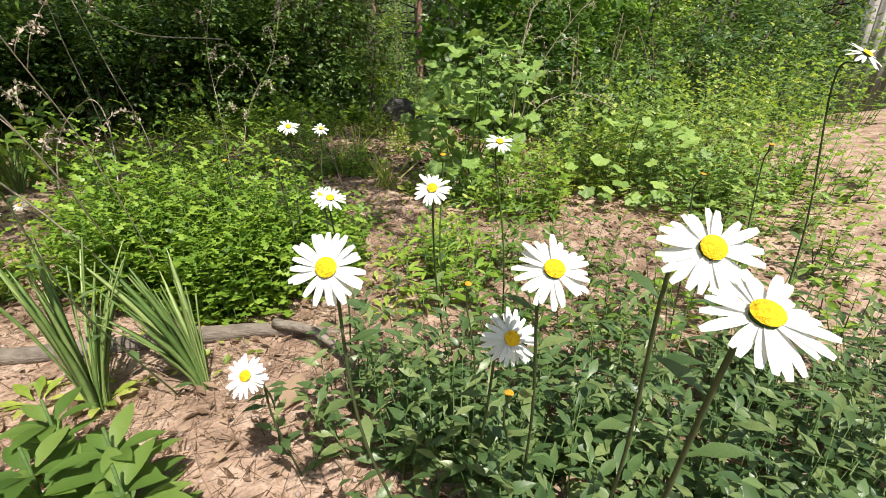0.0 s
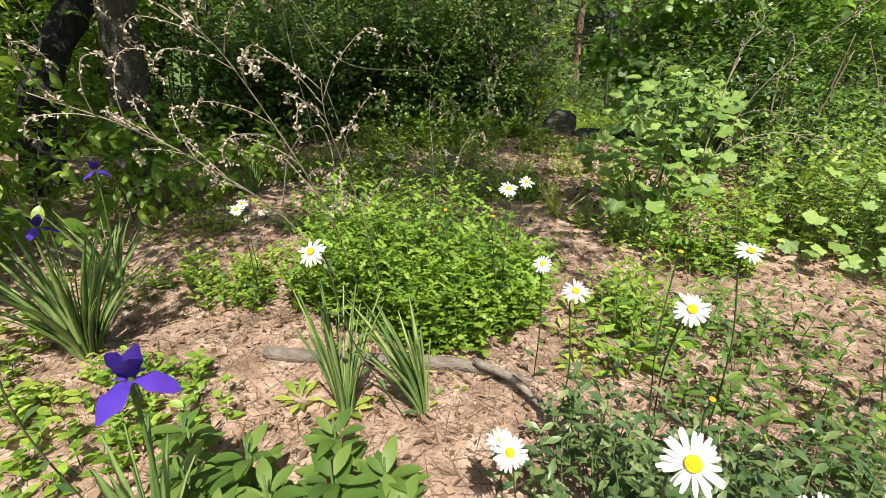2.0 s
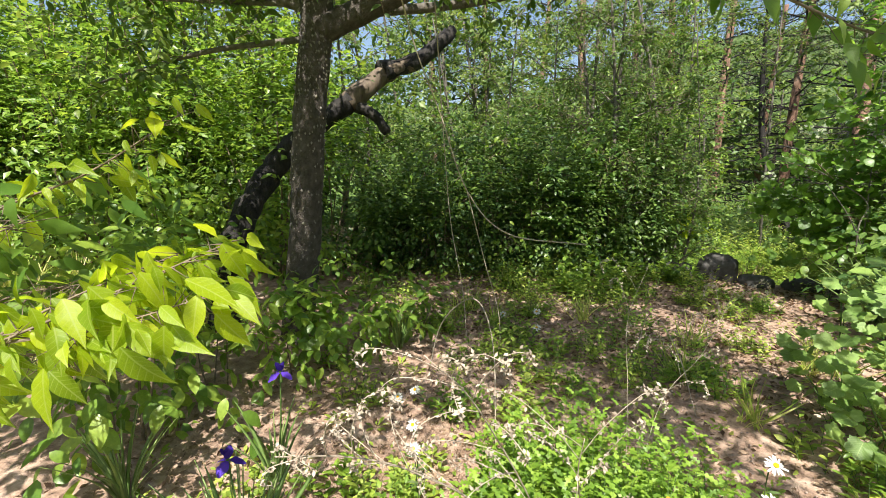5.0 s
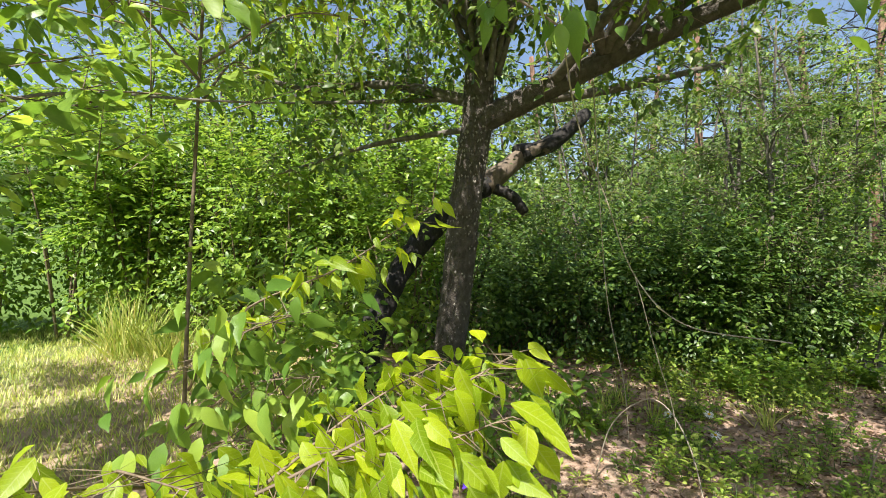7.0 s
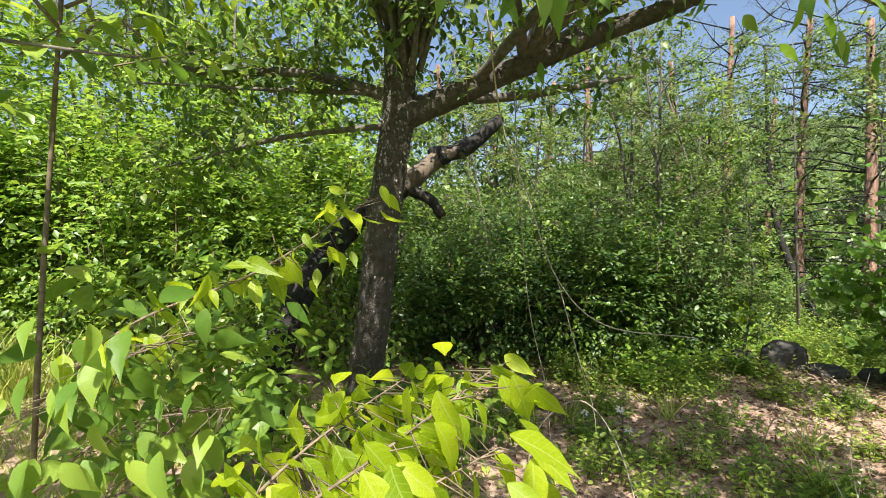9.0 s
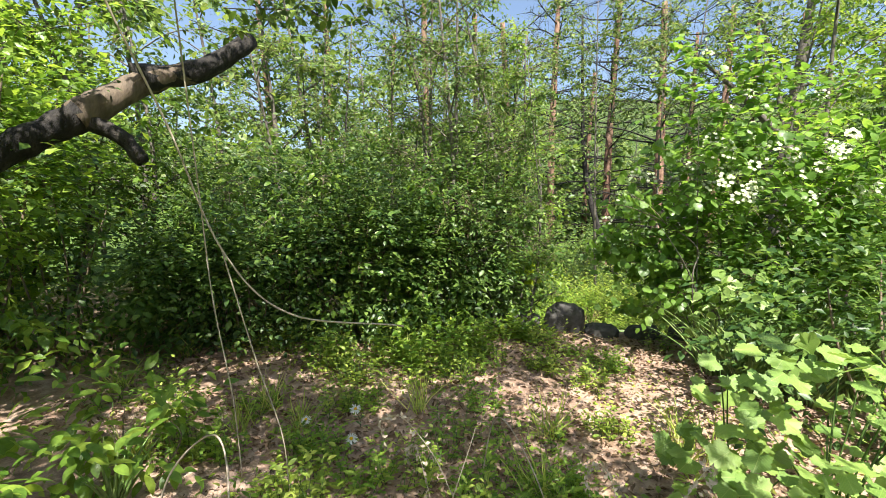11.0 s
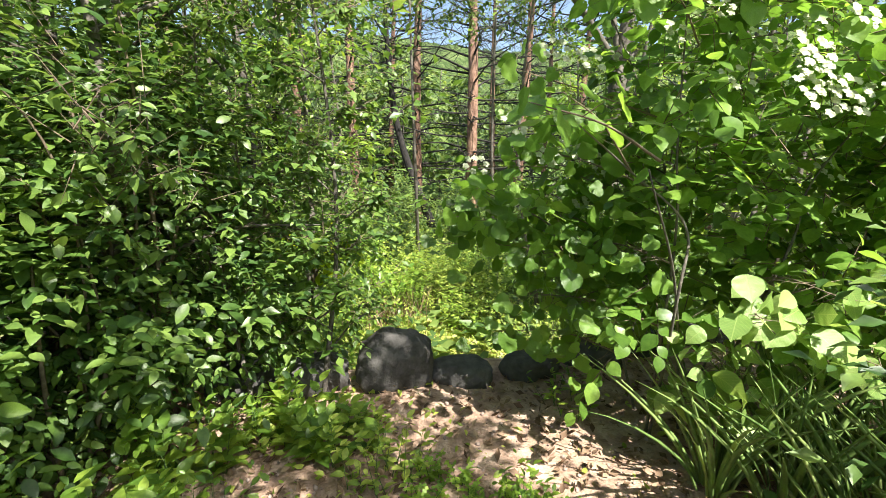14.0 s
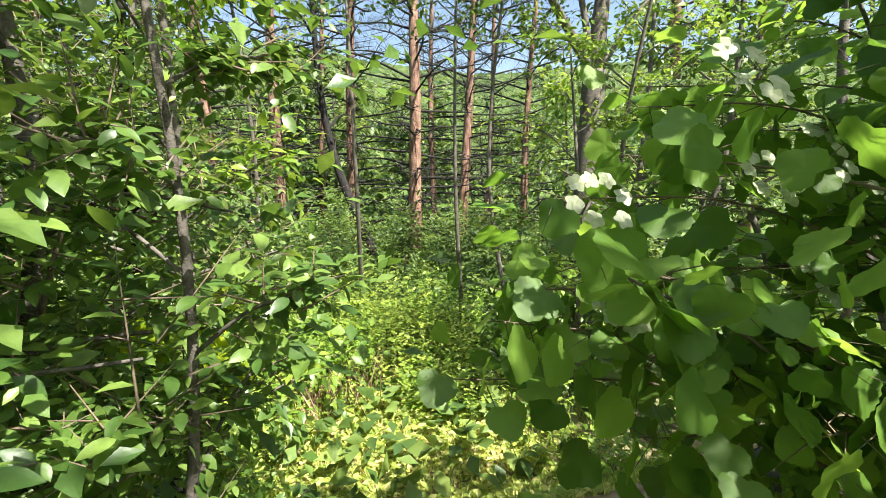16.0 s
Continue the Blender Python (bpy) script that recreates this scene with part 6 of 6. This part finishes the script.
def build_clearing():
    """Bright ferns and weeds on the lower ground beyond the stones."""
    rng = np.random.default_rng(95)
    k = 0
    for i in range(46):
        x, y = -1.6 + 3.0 * rng.random(), 8.0 + 4.5 * rng.random()
        open_path = abs(x + 0.42 - 0.05 * (y - 8)) < 0.8 and y < 9.9
        if open_path and i % 4:
            continue
        h = 0.10 if open_path else 0.35 + 0.35 * rng.random()
        leafy_stalks("fern_weed", "bright yellow-green fern and weed growth in sun", "plant", (x, y), 0.32, 34, h, WEED if i % 3 else LEAF_MOUND, LEAF_LOBED if i % 3 else LEAF_OVAL, 0.085, 900 + i, 7, "clearing weeds", 0.25)
    for i in range(34):
        a = rng.uniform(-0.45, 0.75)
        d = rng.uniform(6.0, 13.0)
        x, y = -0.8 + d * math.sin(a), 5.5 + d * math.cos(a)
        rad = 0.5 + 0.35 * rng.random()
        if abs(x + 0.1) < 1.5 and y < 12.8:
            continue
        shrub("undergrowth_shrub", "green undergrowth shrub among the pines", "shrub", (x, y), (rad, rad, rad * 0.9), rad * 0.85, 190, 8, 0.095, LEAF_FAR, 950 + i, LEAF_SMALL, 0.35, 4, group="undergrowth shrubs")
    for i, (x, y, h) in enumerate(((-0.35, 10.5, 0.95), (0.15, 10.9, 1.0), (0.75, 10.6, 0.95), (-0.9, 10.9, 0.9), (0.4, 11.7, 1.2), (-0.4, 11.8, 1.1), (1.2, 11.4, 1.1))):
        leafy_stalks("fern_weed", "tall sunlit yellow-green fern bush across the clearing", "plant", (x, y), 0.42, 90, h, WEED if i % 3 else LEAF_MOUND, LEAF_LOBED, 0.10, 1900 + i, 11, "clearing weeds", 0.25)
    # the bright young broadleaf beside the gap, seen over the stones
    leafs = [to_mesh("leaf", *LEAF_WIDE, LEAF_BRIGHT)]
    ob = thing("gap_sapling", (-1.35, 8.4, float(height(-1.35, 8.4))), "small sapling with broad sunlit leaves", "tree")
    z0 = float(height(-1.35, 8.4))
    part("trunk", tube(curve(((-1.35, 8.4, z0 - 0.03), (-1.3, 8.35, 0.0), (-1.25, 8.3, 0.9)), 6), 0.012, 0.006, 6), BARK_GREY, ob)
    for i, (x, y, z) in enumerate(((-1.0, 8.1, 0.62), (-0.85, 8.3, 0.55), (-1.2, 8.0, 0.7), (-1.05, 8.5, 0.8), (-1.5, 8.1, 0.75))):
        branch_with_leaves(ob, ((-1.29, 8.33, 0.3), ((x - 1.3) / 2, (y + 8.33) / 2, z - 0.05), (x, y, z)), 0.005, leafs, 14, 0.13, 60 + i, droop=0.6, spread=0.06, from_s=0.35)
    # dry grass by the gap and tall grass in the west clearing
    for i, (x, y, n, h, mat, lab) in enumerate(((-0.55, 9.9, 120, 0.5, DRY_LEAF, "tuft of dry straw-coloured grass"), (-0.2, 10.2, 120, 0.5, DRY_LEAF, "tuft of dry straw-coloured grass"),
                                              (-7.6, 1.7, 200, 0.8, GRASS, "tall grass tuft at the clearing's edge"), (-8.4, 1.4, 200, 0.9, GRASS, "tall grass tuft at the clearing's edge"), (-7.0, 2.2, 200, 0.6, GRASS, "tall grass tuft at the clearing's edge"))):
        z0 = float(height(x, y))
        ob = thing("grass_tuft", (x, y, z0), lab, "grass", "grass tufts")
        p = np.stack((x + rng.normal(0, 0.15, n), y + rng.normal(0, 0.15, n), np.full(n, z0)), 1)
        part("blade_growth", place(leaf_shape((0.008, 0.010, 0.007, 0.0), 0.1, 0.35), p, np.stack((rng.normal(0, 0.3, n), rng.normal(0, 0.3, n), np.ones(n)), 1), sphere_dirs(rng, n), h * (0.5 + 0.6 * rng.random(n))), mat, ob, kind="stuff")


build_clearing()


def scatter_stuff(name, label, category, shape, mat, k, box, size, seed, lift=0.004, tilt=0.15, upright=False, keep=None):
    rng = np.random.default_rng(seed)
    x, y = rng.uniform(box[0], box[1], k), rng.uniform(box[2], box[3], k)
    if keep is not None:
        m = keep(x, y, rng)
        x, y = x[m], y[m]
        k = len(x)
    p = np.stack((x, y, height(x, y) + lift + 0.008 * rng.random(k)), 1)
    a = rng.random(k) * 2 * math.pi
    d = np.stack((np.cos(a), np.sin(a), rng.normal(0, tilt, k)), 1)
    if upright:
        d = np.stack((0.5 * np.cos(a), 0.5 * np.sin(a), np.ones(k)), 1)
        n = np.stack((np.cos(a), np.sin(a), -0.3 + 0 * a), 1)
    else:
        n = np.tile([[0, 0, 1.0]], (k, 1)) + rng.normal(0, tilt * 1.6, (k, 3))
    g = place(shape, p, d, n, size * (0.5 + 0.9 * rng.random(k)))
    ob = new(name, to_mesh(name, *g, mat))
    return tagged(ob, label, category, kind="stuff")


def build_litter():
    patch = lambda x, y, rng: np.sin(2.1 * x + 1) * np.sin(1.7 * y) + rng.normal(0, 0.5, len(x)) > 0
    scatter_stuff("needle_litter", "fallen brown pine needles on the soil", "litter", (NEEDLE[0] * [1.4, 1, 1], NEEDLE[1]), DRY_LEAF, 26000, (-2.2, 1.2, 0.2, 2.6), 0.075, 1)
    scatter_stuff("leaf_litter", "dry brown leaf fragments on the soil", "litter", LITTER, DRY_LEAF, 9000, (-3.4, 2.2, 0.1, 4.5), 0.035, 2, 0.005, 0.3)
    scatter_stuff("leaf_litter", "dry brown leaf fragments under the trees", "litter", LITTER, DRY_LEAF, 7000, (-4.5, 1.2, 3.5, 7.0), 0.05, 3, 0.005, 0.3)
    scatter_stuff("ground_cover", "small scattered green weed leaves", "weeds", LEAF_OVAL, WEED, 9000, (-4.5, 2.5, 2.2, 7.2), 0.04, 4, 0.02, 0.35, keep=patch)
    scatter_stuff("ground_cover", "small scattered green weed leaves", "weeds", LEAF_OVAL, WEED, 2000, (-3.0, 2.5, 1.0, 2.6), 0.035, 5, 0.015, 0.35, keep=lambda x, y, rng: (np.sin(4.1 * x + 2) * np.sin(3.7 * y) > 0.25))
    scatter_stuff("grass", "short bright grass on the lower ground", "grass", SHORT_BLADE, GRASS, 14000, (-2.2, 1.8, 7.6, 11.0), 0.075, 6, 0.0, upright=True)
    scatter_stuff("ground_cover", "low sunlit yellow-green leaves on the clearing floor", "weeds", LEAF_OVAL, GRASS, 15000, (-1.7, 1.1, 7.7, 10.9), 0.06, 12, 0.03, 0.3)
    scatter_stuff("grass", "short bright grass of the west clearing", "grass", SHORT_BLADE, GRASS, 34000, (-12, -4.6, -2.0, 3.0), 0.085, 7, 0.0, upright=True)
    scatter_stuff("undergrowth", "low leaves of the wood floor", "weeds", LEAF_SMALL, LEAF_FAR, 20000, (-9, 9, 8.5, 24.0), 0.18, 8, 0.15, 0.5)
    rng = np.random.default_rng(99)
    ico = bmesh.new()
    bmesh.ops.create_uvsphere(ico, u_segments=5, v_segments=3, radius=0.5)
    bmesh.ops.triangulate(ico, faces=ico.faces[:])
    v = np.array([q.co[:] for q in ico.verts]) * [1, 0.8, 0.55]
    t = np.array([[q.index for q in f.verts] for f in ico.faces])
    ico.free()
    scatter_stuff("soil_crumb", "crumbs of soil and small pebbles", "pebbles", (v, t), PEBBLE, 3000, (-2.6, 1.4, 0.15, 3.4), 0.014, 9, 0.0, 0.4)
    scatter_stuff("soil_crumb", "clods of soil on the shaded path", "pebbles", (v, t), PEBBLE, 1500, (-2.6, 0.6, 3.2, 6.8), 0.025, 10, 0.0, 0.4)


build_litter()


def build_small_things():
    rng = np.random.default_rng(111)
    ob = thing("log", (-0.85, 1.22, 0.02), "weathered grey log lying half buried in the soil", "log")
    part("trunk", tube(curve(((-1.36, 1.14, 0.0), (-1.0, 1.2, 0.012), (-0.6, 1.28, 0.015), (-0.34, 1.27, 0.0)), 7), 0.03, 0.02, 10, 0.25, rng), LOG, ob)
    part("branch_stub", tube(curve(((-0.55, 1.28, 0.04), (-0.4, 1.2, 0.06), (-0.28, 1.1, 0.04)), 5), 0.018, 0.01, 7, 0.2, rng), LOG, ob)
    leaf = new("fallen_leaf", to_mesh("fallen_leaf", *leaf_shape((0.03, 0.2, 0.36, 0.4, 0.34, 0.2, 0.0), 0.3, -0.25, 0.2), DRY_LEAF))
    leaf.matrix_world = pose(-0.40, 0.90, 0.025, 6, 4, -12) @ Matrix.Diagonal((0.10, 0.10, 0.10, 1))
    tagged(leaf, "large curled brown fallen leaf", "leaf")
    for i in range(26):
        x, y, a = rng.uniform(-1.9, 0.6), rng.uniform(0.45, 2.4), rng.random() * 6.28
        L = 0.1 + 0.22 * rng.random()
        z = float(height(x, y)) + 0.008
        t = new("fallen_twig", to_mesh("fallen_twig", *tube(curve(((0, 0, 0), (L * 0.5, 0.02 * rng.normal(), 0.006), (L, 0, 0)), 4), 0.0035, 0.0015, 5), TWIG))
        t.matrix_world = pose(x, y, z, 0, 0, math.degrees(a))
        tagged(t, "thin dry twig lying on the soil", "twig", "fallen twigs")
    # corrugated sheet fence beyond the east bed
    z = float(height(5.4, 6.1))
    fence = thing("sheet_fence", (5.4, 6.1, z), "weathered corrugated sheet fence with a rusty foot", "fence")
    n = 160
    u = np.linspace(-0.25, 2.4, n)
    wv = 0.018 * np.cos(u * 2 * math.pi / 0.12)
    d, q = np.array((0.8, -0.6)), np.array((0.6, 0.8))
    for z0, z1, mat, lab in ((0.16, 1.7, SHEET, ""), (-0.25, 0.157, SHEET_RED, "rusty red foot of the sheet")):
        vs = []
        for zz in (z0, z1):
            for thick in (0, 0.004):
                xy = np.array((5.4, 6.1)) + u[:, None] * d + (wv + thick)[:, None] * q
                vs.append(np.column_stack((xy, np.full(n, z + zz))))
        v = np.concatenate(vs)
        i = np.arange(n - 1)
        t = []
        for a, b in ((0, 2 * n), (3 * n, n), (2 * n, 3 * n), (n, 0)):
            t += [np.stack((a + i, a + i + 1, b + i + 1), 1), np.stack((a + i, b + i + 1, b + i), 1)]
        part("sheet", (v, np.concatenate(t)), mat, fence, lab)


build_small_things()
